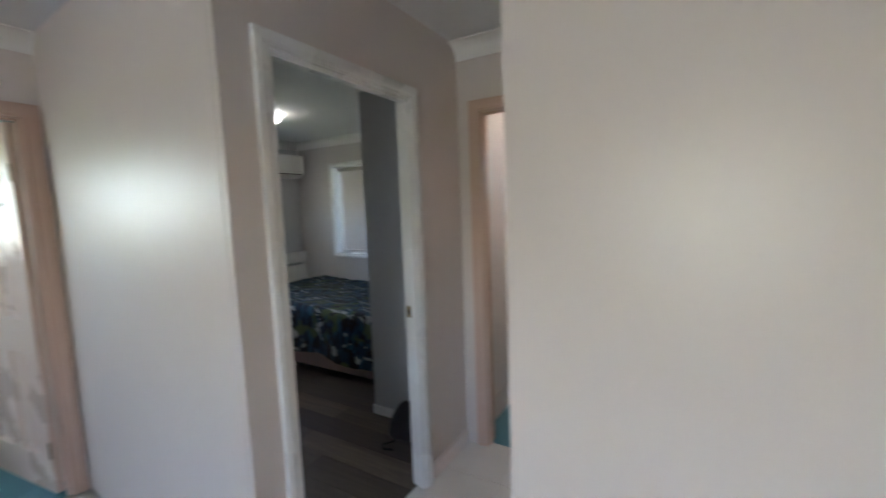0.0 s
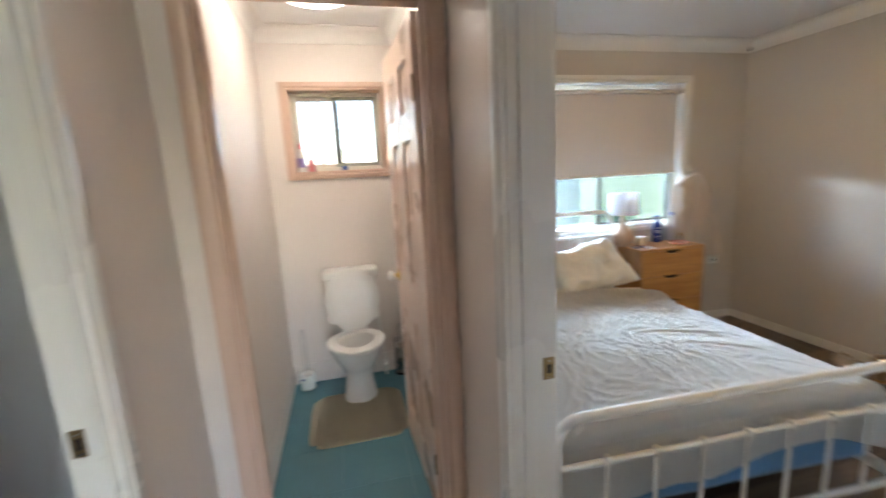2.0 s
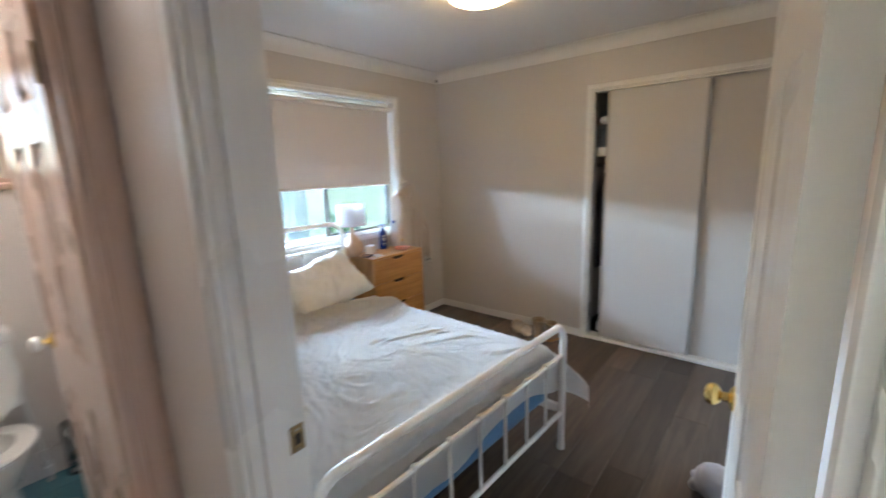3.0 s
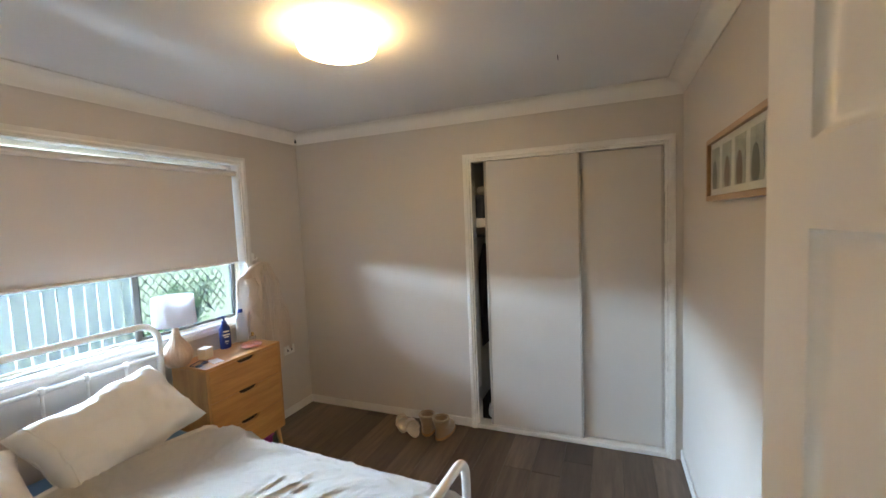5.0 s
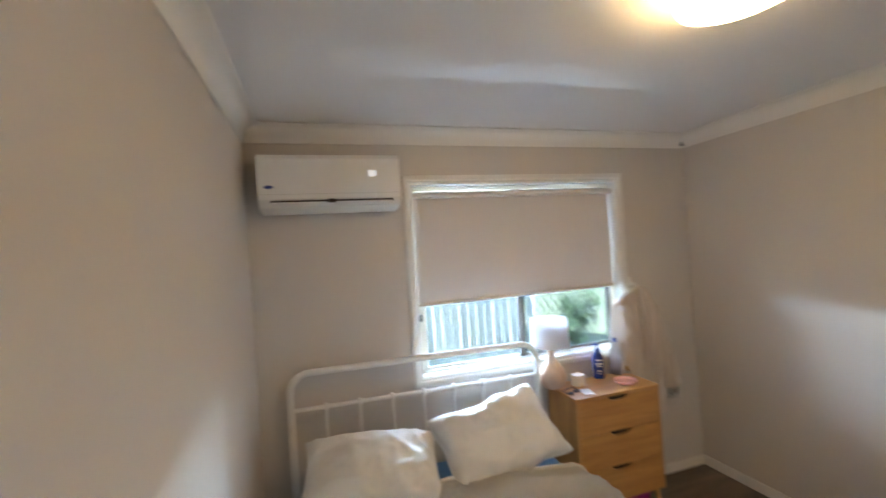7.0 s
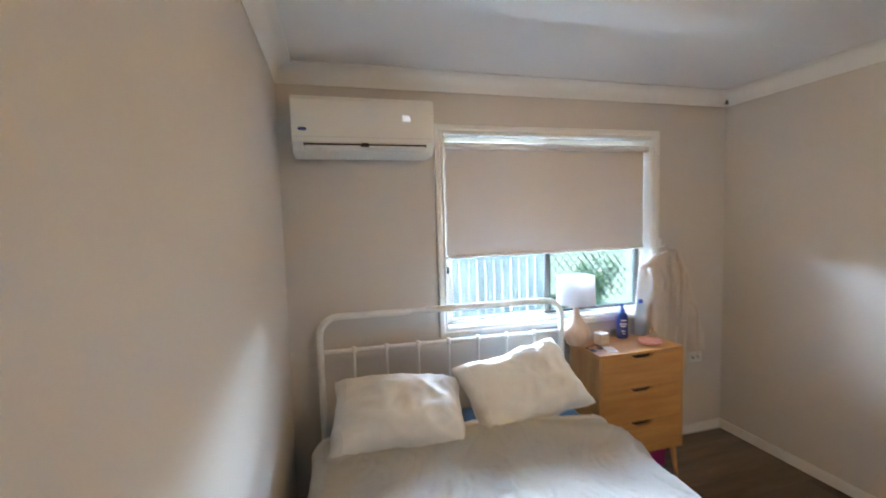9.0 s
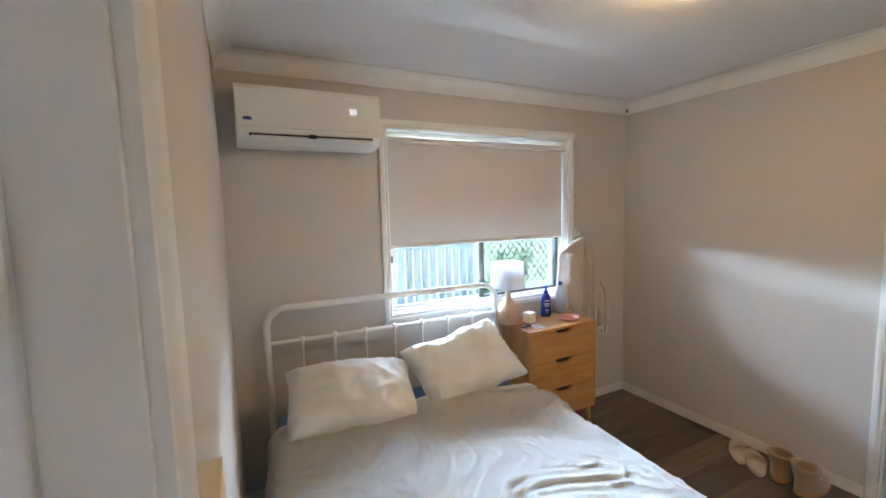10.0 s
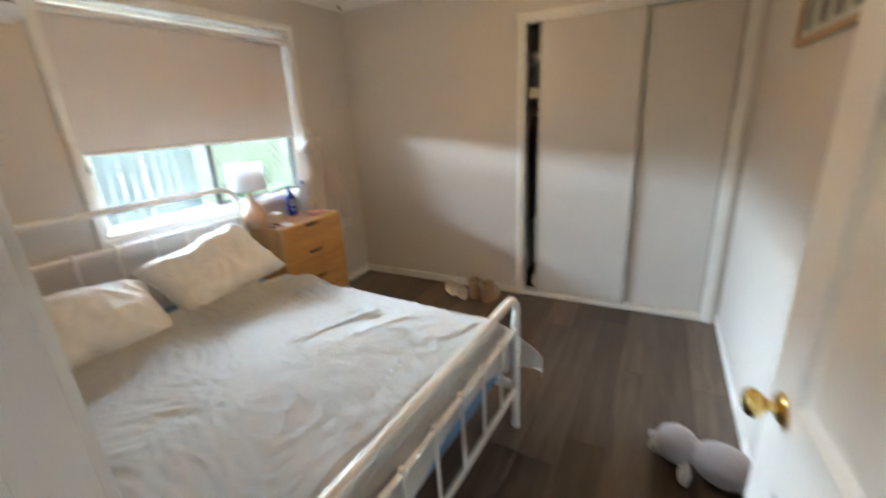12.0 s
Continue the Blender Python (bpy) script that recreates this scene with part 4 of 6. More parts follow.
def duvet_point(u, v):
    s = -0.93 + 1.93 * u
    head = 1.50 + 0.03 * math.sin(5 * u + 1)
    foot = -0.18 + 0.085 * math.exp(-((u - 0.66) / 0.16) ** 2)
    t = foot + (head - foot) * v
    left = s < 0
    x, dx = over(abs(s), 0.715, 0.07)
    x = -x if left else x
    yy, dy = over(-t + 0.3, 0.245, 0.06) if t < 0.3 else (0, 0)
    y = 0.3 - yy if t < 0.3 else t
    drop = math.sqrt(dx * dx + dy * dy) if dx and dy else dx + dy
    drop = min(drop, 0.36 + 0.14 * max(0, 1 - max(t, 0) / 0.35) * (dx > 0))
    z = 0.605 - drop + wrinkle(s, t) * (1.0 if drop < 0.05 else 0.7)
    z += 0.02 * math.exp(-((s + 0.1) / 0.5) ** 2) + 0.04 * math.exp(-((t - head + 0.10 + 0.25 * max(0, s - 0.2)) / 0.06) ** 2) * max(0, min(1, 1.6 * s + 0.1))
    z -= 0.04 * max(0, (s - 0.15) / 0.57) ** 1.5 if s < 0.72 else 0.04
    if drop > 0.08:
        fold = 0.018 * math.sin(15 * t + 4 * s) * min(1, (drop - 0.08) / 0.12)
        x += fold if dx > 0 else 0
        y = 0.024 + 0.006 * math.sin(17 * s) if dy > 0.06 else y
    if v > 0.985:
        z -= 0.035
    if dx > 0.06 and s > 0:
        x += 0.03 + 0.10 * max(0, 1 - max(t, 0) / 0.40) * min(1, (dx - 0.06) / 0.15)
        y = max(t, -0.07)
    return (x, max(y, 0.018) if x < 0.735 else y, z)


bm = grid_sheet(bmesh.new(), 220, 190, duvet_point)
bmesh.ops.solidify(bm, geom=list(bm.faces), thickness=0.012)
part("cover", bm, M_DUVET, duvet, "", 80)
part("hem", tube(bmesh.new(), [duvet_point(i / 90, 0.984) for i in range(91)], 0.011, 8), M_DUVET, duvet, "piped linen hem", 70)


def pillow(name, label, m, w, h, d, seed):
    t = thing(name, label, "pillow", "pillows on the bed")
    t.matrix_basis = m

    def skin(side):
        def f(u, v):
            a, b = 2 * u - 1, 2 * v - 1
            ea, eb = 1 - abs(a) ** 3.2, 1 - abs(b) ** 3.2
            th = d / 2 * max(0, ea * eb) ** 0.58
            pinch = 1 - 0.05 * (1 - abs(a) ** 2) * abs(b) ** 2
            pin2 = 1 - 0.06 * (1 - abs(b) ** 2) * abs(a) ** 2
            p = Vector((a * w / 2 * pin2, b * h / 2 * pinch, 0))
            p.x += 0.016 * noise.noise(Vector((b * 2.2, seed, 0.5))) * a
            p.y += 0.020 * noise.noise(Vector((a * 2.4, seed, 4.5))) * b
            q = p * 1.0 + Vector((seed, seed * 2, side))
            wr = 0.014 * noise.noise(q * 6) + 0.016 * (1 - abs(noise.noise(Vector((q.x * 6 + q.y * 9, q.y * 4 - q.x * 3, seed))))) ** 4 + 0.008 * (1 - abs(noise.noise(Vector((q.x * 15 - q.y * 8, q.y * 13, seed + 3))))) ** 5
            sag = 0.02 * math.sin(3 * a + seed)
            return (p.x, p.y, side * (th + wr * min(1, th * 30)) + sag * eb)
        return f
    bm = bmesh.new()
    for s in (1, -1):
        grid_sheet(bm, 44, 32, skin(s))
    bmesh.ops.remove_doubles(bm, verts=bm.verts, dist=2e-4)
    part("case", bm, M_PILLOW, t, "", 80)
    pts = [skin(1)(u, v) for u, v in [(i / 20, 0) for i in range(20)] + [(1, i / 14) for i in range(14)] + [(1 - i / 20, 1) for i in range(20)] + [(0, 1 - i / 14) for i in range(14)]]
    part("seam", tube(bmesh.new(), pts, 0.0035, 6, closed=True), M_PILLOW, t)
    part("hem", tube(bmesh.new(), [skin(1)(0.09, i / 30) for i in range(31)], 0.0035, 6), M_PILLOW, t, "stitched linen hem")
    return t


pillow("pillow", "white linen pillow lying against the headboard", pose(1.635, 4.63, 0.685, 24, 2, -8), 0.62, 0.42, 0.20, 1.3)
pillow("pillow", "white linen pillow propped askew against the headboard", pose(2.27, 4.645, 0.725, 40, -9, 3), 0.62, 0.40, 0.19, 4.1)

# ---- chest of drawers and what stands on it ----
dres = thing("chest_of_drawers", "honey oak three-drawer bedside chest on splayed legs", "chest of drawers", "", (3.065, 4.70, 0))
W2, DEP, ZB, ZT = 0.288, 0.295, 0.185, 0.80
bm = bmesh.new()
box(bm, -W2, -W2 + 0.018, 0, DEP, ZB, ZT - 0.018, 0.001, 1)
box(bm, W2 - 0.018, W2, 0, DEP, ZB, ZT - 0.018, 0.001, 1)
box(bm, -W2 + 0.018, W2 - 0.018, 0.02, DEP, ZB, ZB + 0.018)
box(bm, -W2 + 0.018, W2 - 0.018, DEP - 0.012, DEP, ZB + 0.018, ZT - 0.018)
part("carcass", bm, M_OAKV, dres)
part("top", boxed(-W2, W2, -0.001, DEP, ZT - 0.018, ZT, 0.0015, 1), M_OAK, dres)
# A dark block paints the shade inside the chest.
part("interior", boxed(-W2 + 0.02, W2 - 0.02, 0.025, DEP - 0.015, ZB + 0.02, ZT - 0.02), M_HOLESHADE, dres)
dh = (ZT - 0.018 - ZB) / 3


def drawer_front(i):
    z0, z1 = ZB + dh * i + 0.002, ZB + dh * (i + 1) - 0.002
    bm = bmesh.new()
    hw, n = W2 - 0.020, 14
    cut = [(-0.075 + 0.15 * k / n) for k in range(n + 1)]
    top = [(-hw, z1)] + [(x, z1 - 0.026 * max(0, 1 - (x / 0.075) ** 4)) for x in cut] + [(hw, z1)]
    f = []
    for y in (-0.001, 0.017):
        f.append(([bm.verts.new((x, y, z0)) for x, z in top], [bm.verts.new((x, y, z)) for x, z in top]))
    for (a, b) in f:
        for k in range(len(top) - 1):
            bm.faces.new((a[k], a[k + 1], b[k + 1], b[k]))
    for k in range(len(top) - 1):
        bm.faces.new((f[0][1][k], f[0][1][k + 1], f[1][1][k + 1], f[1][1][k]))
        bm.faces.new((f[0][0][k], f[0][0][k + 1], f[1][0][k + 1], f[1][0][k]))
    for k in (0, len(top) - 1):
        bm.faces.new((f[0][0][k], f[0][1][k], f[1][1][k], f[1][0][k]))
    d = part("drawer", bm, M_OAK, dres, "", 20)
    # Dark sheet behind the cut-out paints its shade.
    part("handle", boxed(-0.07, 0.07, 0.018, 0.022, z1 - 0.03, z1 - 0.001), M_HOLESHADE, d, "dark sheet painting the shade in the cut-out grip")


for i in range(3):
    drawer_front(i)
for sx in (-1, 1):
    for y, dy in ((0.03, -0.018), (DEP - 0.03, 0.018)):
        part("leg", tube(bmesh.new(), [(sx * (W2 - 0.045), y, ZB), (sx * (W2 - 0.030), y + dy, 0.0)], [0.017, 0.010], 12), M_OAKV, dres)

lamp = thing("table_lamp", "table lamp with fluted gourd base and white drum shade", "table lamp", "", (2.782, 4.935, ZT))
part("base", lathe(bmesh.new(), [(0.040, 0), (0.055, 0.006), (0.078, 0.045), (0.082, 0.075), (0.072, 0.11), (0.048, 0.145), (0.027, 0.175), (0.019, 0.205), (0.016, 0.235), (0.0, 0.236)], 72, flute=0.018, flutes=24), M_LAMPBASE, lamp, "fluted pale gourd base", 30)
part("stem", tube(bmesh.new(), [(0, 0, 0.23), (0, 0, 0.30)], 0.007, 10), M_BRASS, lamp)
bm = bmesh.new()
lathe(bm, [(0.114, 0.255), (0.108, 0.425)], 48)
bmesh.ops.delete(bm, geom=[f for f in bm.faces if len(f.verts) > 4], context="FACES_ONLY")
bmesh.ops.solidify(bm, geom=list(bm.faces), thickness=0.002)
sh = part("shade", bm, M_SHADE, lamp, "white drum shade")
part("shade_ring", tube(bmesh.new(), [(0.107 * math.cos(a / 16 * math.pi), 0.107 * math.sin(a / 16 * math.pi), 0.42) for a in range(32)], 0.002, 6, closed=True), M_BRASS, sh)
part("bulb", lathe(bmesh.new(), [(0.012, 0.29), (0.03, 0.33), (0.028, 0.36), (0.0, 0.38)], 16), M_PLASTIC, lamp)


def bottle(name, label, at, profile, material, cap, cap_profile, band=None, sy=1.0, turn=0):
    t = thing(name, label, "bottle", "", at, turn)
    part("body", lathe(bmesh.new(), profile, 24, sy=sy), material, t)
    part("cap", lathe(bmesh.new(), cap_profile, 16), cap, t)
    return t


lo = bottle("lotion_bottle", "navy blue pump lotion bottle on the chest", (3.125, 4.950, ZT), [(0.026, 0), (0.032, 0.006), (0.033, 0.09), (0.030, 0.125), (0.018, 0.145), (0.013, 0.15)], M_BLUEPLASTIC, M_BLUEPLASTIC, [(0.014, 0.148), (0.014, 0.165), (0.006, 0.168), (0.006, 0.182), (0.013, 0.184), (0.013, 0.196), (0.0, 0.197)], sy=0.62, turn=-20)
lo.scale = (1.12, 1.12, 1.14)
part("spout", tube(bmesh.new(), [(0, 0, 0.19), (-0.03, 0, 0.189), (-0.036, 0, 0.182)], 0.005, 8), M_BLUEPLASTIC, lo)
for z, w in ((0.105, 0.016), (0.085, 0.020), (0.072, 0.014), (0.045, 0.010)):
    part("label_bar", boxed(-w, w, -0.0225, -0.0205, z - 0.003, z + 0.003), M_PAPER, lo)
part("label_drop", lathe(bmesh.new(), [(0.007, -0.001), (0.007, 0.001)], 12, (0, -0.0215, 0.032)), M_PAPER, lo)

cb = bottle("water_bottle", "clear plastic bottle with a dark cap", (3.275, 4.965, ZT), [(0.033, 0), (0.036, 0.008), (0.036, 0.14), (0.026, 0.185), (0.014, 0.205), (0.013, 0.22)], M_CLEAR, M_BLUEPLASTIC, [(0.015, 0.212), (0.015, 0.236), (0.0, 0.237)])
pf = thing("perfume_bottle", "small clear perfume bottle with a gold cap", "bottle", "", (3.27, 4.86, ZT))
part("body", boxed(-0.02, 0.02, -0.012, 0.012, 0, 0.055, 0.005), M_CLEAR, pf)
part("cap", lathe(bmesh.new(), [(0.009, 0.056), (0.009, 0.078), (0.0, 0.079)], 14), M_BRASS, pf)

dish = thing("trinket_dish", "shallow pink glazed dish on the chest", "dish", "", (3.20, 4.80, ZT))
part("bowl", lathe(bmesh.new(), [(0.045, 0), (0.062, 0.006), (0.070, 0.022), (0.067, 0.022), (0.058, 0.009), (0.0, 0.007)], 32), M_PINKDISH, dish)
candle = thing("candle", "square cream candle in a pale box", "candle", "", (2.935, 4.90, ZT), 12)
part("box", boxed(-0.033, 0.033, -0.03, 0.03, 0, 0.062, 0.003), M_CANDLE, candle)
part("lid", boxed(-0.034, 0.034, -0.031, 0.031, 0.060, 0.068, 0.002), M_PAPER, candle)
gl = thing("sunglasses", "dark folded glasses lying on the chest", "glasses", "", (2.835, 4.805, ZT), 20)
for s in (-1, 1):
    part("lens", lathe(bmesh.new(), [(0.022, 0), (0.024, 0.006), (0.0, 0.010)], 16, (s * 0.028, 0, 0.001), sy=0.75), M_BLACK, gl)
    part("arm", tube(bmesh.new(), [(s * 0.05, 0.0, 0.006), (s * 0.045, 0.045, 0.010), (-s * 0.02, 0.05, 0.008)], 0.0025, 6), M_BLACK, gl)
part("bridge", tube(bmesh.new(), [(-0.01, 0, 0.006), (0, 0.003, 0.009), (0.01, 0, 0.006)], 0.002, 6), M_BLACK, gl)
cd = thing("card", "small white folded card lying on the chest", "card", "", (2.905, 4.775, ZT), -15)
part("leaf", boxed(-0.03, 0.03, -0.045, 0.045, 0.0005, 0.006, 0.001, 1), M_PAPER, cd)

mg = thing("storage_box", "magenta plastic box pushed under the chest", "box", "", (3.16, 4.88, 0.0))
bm = boxed(-0.14, 0.17, -0.08, 0.10, 0, 0.115, 0.012)
part("tub", bm, M_MAGENTA, mg)
part("rim", boxed(-0.148, 0.178, -0.088, 0.108, 0.105, 0.12, 0.005), M_MAGENTA, mg)

# ---- air conditioner ----
ac_shape = [(0.0, 0.0), (0.0, 0.275), (-0.01, 0.285), (-0.16, 0.285), (-0.19, 0.277), (-0.205, 0.255), (-0.212, 0.10), (-0.205, 0.055), (-0.175, 0.018), (-0.14, 0.004)]


def aircon(label, at, turn, length, digits):
    t = thing("air_conditioner", label, "air conditioner", "", at, turn)
    bm = bmesh.new()
    loft(bm, [[(x, y * k, 0.1425 + (z - 0.1425) * (0.985 if k < 1 else 1)) for y, z in ac_shape] for x, k in ((0, 0.985), (0.006, 1), (length - 0.006, 1), (length, 0.985))])
    body = part("casing", bm, M_PLASTIC, t, "", 25)
    part("front_seam", boxed(0.012, length - 0.012, -0.2125, -0.2095, 0.078, 0.080), M_GRILLE, body)
    # Dark block on the casing paints the shaded slot.
    part("outlet", boxed(0.055, length - 0.045, -0.2085, -0.168, 0.036, 0.049), M_HOLESHADE, t, "dark block painting the shade in the air outlet")
    for a, b in ((0.06, length * 0.46), (length * 0.52, length - 0.05)):
        bm = boxed(a, b, -0.042, 0.0, -0.004, 0.004, 0.003, 2)
        bmesh.ops.transform(bm, matrix=pose(0, -0.176, 0.026, -14, 0, 0), verts=bm.verts)
        part("louvre", bm, M_PLASTIC, t)
    part("louvre_pivot", boxed(length * 0.465, length * 0.515, -0.207, -0.17, 0.036, 0.056, 0.004), M_BLACK, t)
    part("badge", (lambda b: (bmesh.ops.transform(b, matrix=pose(0.05, -0.2105, 0.115, 90, 0, 0), verts=b.verts), b)[1])(lathe(bmesh.new(), [(0.021, -0.001), (0.021, 0.0012)], 24, sy=0.45)), M_BLUEINK, t, "small blue oval badge")
    if digits:
        c = bpy.data.curves.new("display", "FONT")
        c.body, c.size, c.extrude, c.align_x = digits, 0.043, 0.0006, "CENTER"
        o = new("display", c)
        o.matrix_basis = pose(length * 0.79, -0.2125, 0.165, 87, 0, 0)
        o.parent = t
        c.materials.append(M_DIGIT)
        o["label"] = "glowing temperature digits"
    return t


aircon("white split air conditioner beside the bedroom window", (1.205, BY1 - 0.001, 1.925), 0, 0.70, "20")
aircon("white split air conditioner above the second bed", (RX0 + 0.001, 4.26, 1.905), 90, 0.72, "")

# ---- bathrobe ----
robe = thing("bathrobe", "cream towelling bathrobe hanging from a hook by the window", "bathrobe", "", (3.50, 5.0, 0))


def robe_body():
    bm = bmesh.new()
    rings = []
    for i in range(34):
        v = i / 33
        z = 1.345 - 0.86 * v
        wl = 0.035 + 0.20 * min(1, v / 0.13) ** 0.7 - 0.05 * max(0, v - 0.45)
        wr = 0.03 + 0.12 * min(1, v / 0.22) ** 0.9 + 0.05 * max(0, v - 0.2)
        dep = 0.030 + 0.040 * min(1, v / 0.2)
        ring = []
        for k in range(48):
            a = 2 * math.pi * k / 48
            c, s = math.cos(a), math.sin(a)
            x = (wr if c > 0 else wl) * c
            f = 0.019 * math.sin(x * 62 + 2.2 * v) * min(1, v * 4) + 0.006 * math.sin(x * 131 + 5 * v)
            y = -0.004 + (dep * s - (f if s < 0 else 0))
            y = min(y, 0.052)
            ring.append((x - 0.06 * v + 0.035, y, z))
        rings.append(ring)
    return loft(bm, rings)


part("body", robe_body(), M_ROBE, robe, "", 70)


def sleeve(x0, z0, x1, z1, r0, r1, y):
    bm = bmesh.new()
    pts, rs = [], []
    for i in range(16):
        v = i / 15
        pts.append((x0 + (x1 - x0) * v ** 1.15, y - 0.02 * math.sin(3 * v), z0 + (z1 - z0) * v))
        rs.append(r0 + (r1 - r0) * v)
    tube(bm, pts, rs, 18)
    for q in bm.verts:
        q.co.y = y + (q.co.y - y) * 0.55
        q.co += Vector((0.008 * math.sin(q.co.z * 60), 0.006 * math.sin(q.co.z * 45 + q.co.x * 50), 0))
    return bm


part("sleeve", sleeve(0.10, 1.22, 0.245, 0.66, 0.055, 0.075, -0.012), M_ROBE, robe, "", 70)
part("sleeve", sleeve(-0.12, 1.24, -0.10, 0.78, 0.05, 0.065, -0.045), M_ROBE, robe, "", 70)
for s in (-1, 1):
    pts = [(0.02 + s * 0.012, -0.055, 1.34), (0.03 + s * 0.035, -0.075, 1.22), (0.03 + s * 0.025, -0.092, 1.05), (0.02 + s * 0.015, -0.095, 0.85)]
    part("lapel", tube(bmesh.new(), pts, [0.012, 0.020, 0.018, 0.012], 10), M_ROBE, robe)
part("belt", tube(bmesh.new(), [(0.16, -0.055, 1.0), (0.20, -0.065, 0.93), (0.215, -0.06, 0.80), (0.212, -0.06, 0.62)], 0.011, 8), M_ROBE, robe)
part("hanging_loop", tube(bmesh.new(), [(0.02, -0.02, 1.33), (0.0, -0.012, 1.375), (-0.005, 0.0, 1.38)], 0.004, 6), M_ROBE, robe)
hook = thing("wall_hook", "small white hook on the window frame", "hook", "", (3.497, 5.045, 1.385))
part("plate", boxed(-0.012, 0.012, -0.004, 0.003, -0.03, 0.03, 0.002, 1), M_PLASTIC, hook)
part("peg", tube(bmesh.new(), [(0, -0.004, -0.015), (0, -0.03, -0.02), (0, -0.042, 0.0)], 0.005, 8), M_PLASTIC, hook)
out = thing("power_outlet", "white double power outlet low on the wall", "power outlet", "", (3.82, BY1 - 0.001, 0.56))
part("plate", boxed(-0.057, 0.057, -0.009, 0, -0.036, 0.036, 0.003), M_PLASTIC, out)
for s in (-1, 1):
    part("switch", boxed(s * 0.045 - 0.007, s * 0.045 + 0.007, -0.013, -0.008, -0.002, 0.024, 0.002, 1), M_PLASTIC, out)
    # Raised black slip standing in for the shade in the pin slots.
    part("slot", boxed(s * 0.022 - 0.006, s * 0.022 + 0.006, -0.0098, -0.0085, -0.012, 0.008), M_BLACK, out)

# ---- light switch by the bedroom door ----
sw = thing("light_switch", "cream light switch box with a round dimmer dial", "light switch", "", (BX0 + 0.001, 3.172, 1.250), 90)
bm = boxed(-0.058, 0.058, -0.026, 0.0, -0.06, 0.06)
bmesh.ops.bevel(bm, geom=[e for e in bm.edges if abs(e.verts[0].co.y - e.verts[1].co.y) > 0.01], offset=0.014, segments=5, affect="EDGES", profile=0.5)
part("plate", bm, M_CANDLE, sw)
bm = lathe(bmesh.new(), [(0.024, 0), (0.024, 0.012), (0.021, 0.018), (0.0, 0.019)], 28)
bmesh.ops.transform(bm, matrix=pose(0.012, -0.026, -0.008, 90, 0, 0), verts=bm.verts)
part("dial", bm, M_PLASTIC, sw, "pale round dimmer dial")
part("screw", lathe(bmesh.new(), [(0.004, 0), (0.003, 0.002)], 10, (0, 0, 0)), M_STEEL, sw).matrix_basis = pose(-0.044, -0.026, 0.0, 90, 0, 0)

# ---- picture ----
pic = thing("framed_picture", "long oak framed row of five photographs on the wall", "picture", "", (2.835, BY0 + 0.002, 1.645))
PW, PH = 0.45, 0.262
for a, b, c, d in ((-PW, PW, 0, 0.022), (-PW, PW, PH - 0.022, PH), (-PW, -PW + 0.022, 0.022, PH - 0.022), (PW - 0.022, PW, 0.022, PH - 0.022)):
    part("frame", boxed(a, b, 0, 0.026, c, d, 0.002, 1), M_FRAMEWOOD, pic)
part("mount", boxed(-PW + 0.02, PW - 0.02, 0.002, 0.010, 0.02, PH - 0.02), M_PAPER, pic, "white card mount")
random.seed(5)
for i in range(5):
    x = -0.34 + 0.17 * i
    g = random.choice(((0.09, 0.08, 0.06), (0.07, 0.09, 0.08), (0.13, 0.07, 0.05)))
    ph = part("photograph", boxed(x - 0.06, x + 0.06, 0.0105, 0.0125, 0.048, PH - 0.048), surface("faded_photograph", (0.38, 0.40, 0.36), 0.4, vary=0.45, scale=22), pic, "faded photograph")
    part("dark_shape", lathe(bmesh.new(), [(0.028, 0), (0.040, 0.03), (0.034, 0.075), (0.020, 0.105), (0.0, 0.115)], 14, (x + random.uniform(-0.012, 0.012), 0.013, 0.05), sy=0.02), surface("photo_tone", g, 0.5, vary=0.3, scale=22), ph)
pg = part("glazing", boxed(-PW + 0.02, PW - 0.02, 0.017, 0.019, 0.02, PH - 0.02), M_GLASS, pic, "", False)

# ---- shoes and toy ----


def slipper(m):
    t = tagged(new("slipper"), "cream fleece slide slipper standing by the wall", "slipper", "pair of slippers")
    t.matrix_basis = m
    bm = bmesh.new()
    def outline(k, w):
        a = 2 * math.pi * k / 28
        return (w * 0.046 * math.cos(a) * (1 + 0.12 * math.sin(a)), 0.125 * w ** 0.5 * math.sin(a))
    rings = [[(*outline(k, w), z) for k in range(28)] for w, z in ((0.9, 0.0), (1.0, 0.006), (1.0, 0.022), (0.92, 0.027))]
    loft(bm, rings)
    part("sole", bm, M_FLEECE, t, "", 60)
    bm = bmesh.new()
    rings = []
    for j in range(9):
        y = -0.02 + 0.012 * j
        wdt = 0.052 - 0.0016 * j
        rings.append([(wdt * math.cos(math.pi * k / 14), y, 0.012 + 0.062 * (1 - 0.05 * j) * math.sin(math.pi * k / 14)) for k in range(15)] +
                     [((wdt - 0.013) * math.cos(math.pi * (14 - k) / 14), y, 0.012 + (0.062 * (1 - 0.05 * j) - 0.013) * math.sin(math.pi * (14 - k) / 14)) for k in range(15)])
    loft(bm, rings)
    part("strap", bm, M_FLEECE, t, "", 70)
    return t


slipper(pose(3.925, 4.060, 0.001, 0, 0, -58) @ Matrix.Scale(1.12, 4))
slipper(pose(3.885, 3.955, 0.001, 0, 0, -52) @ Matrix.Scale(1.12, 4))


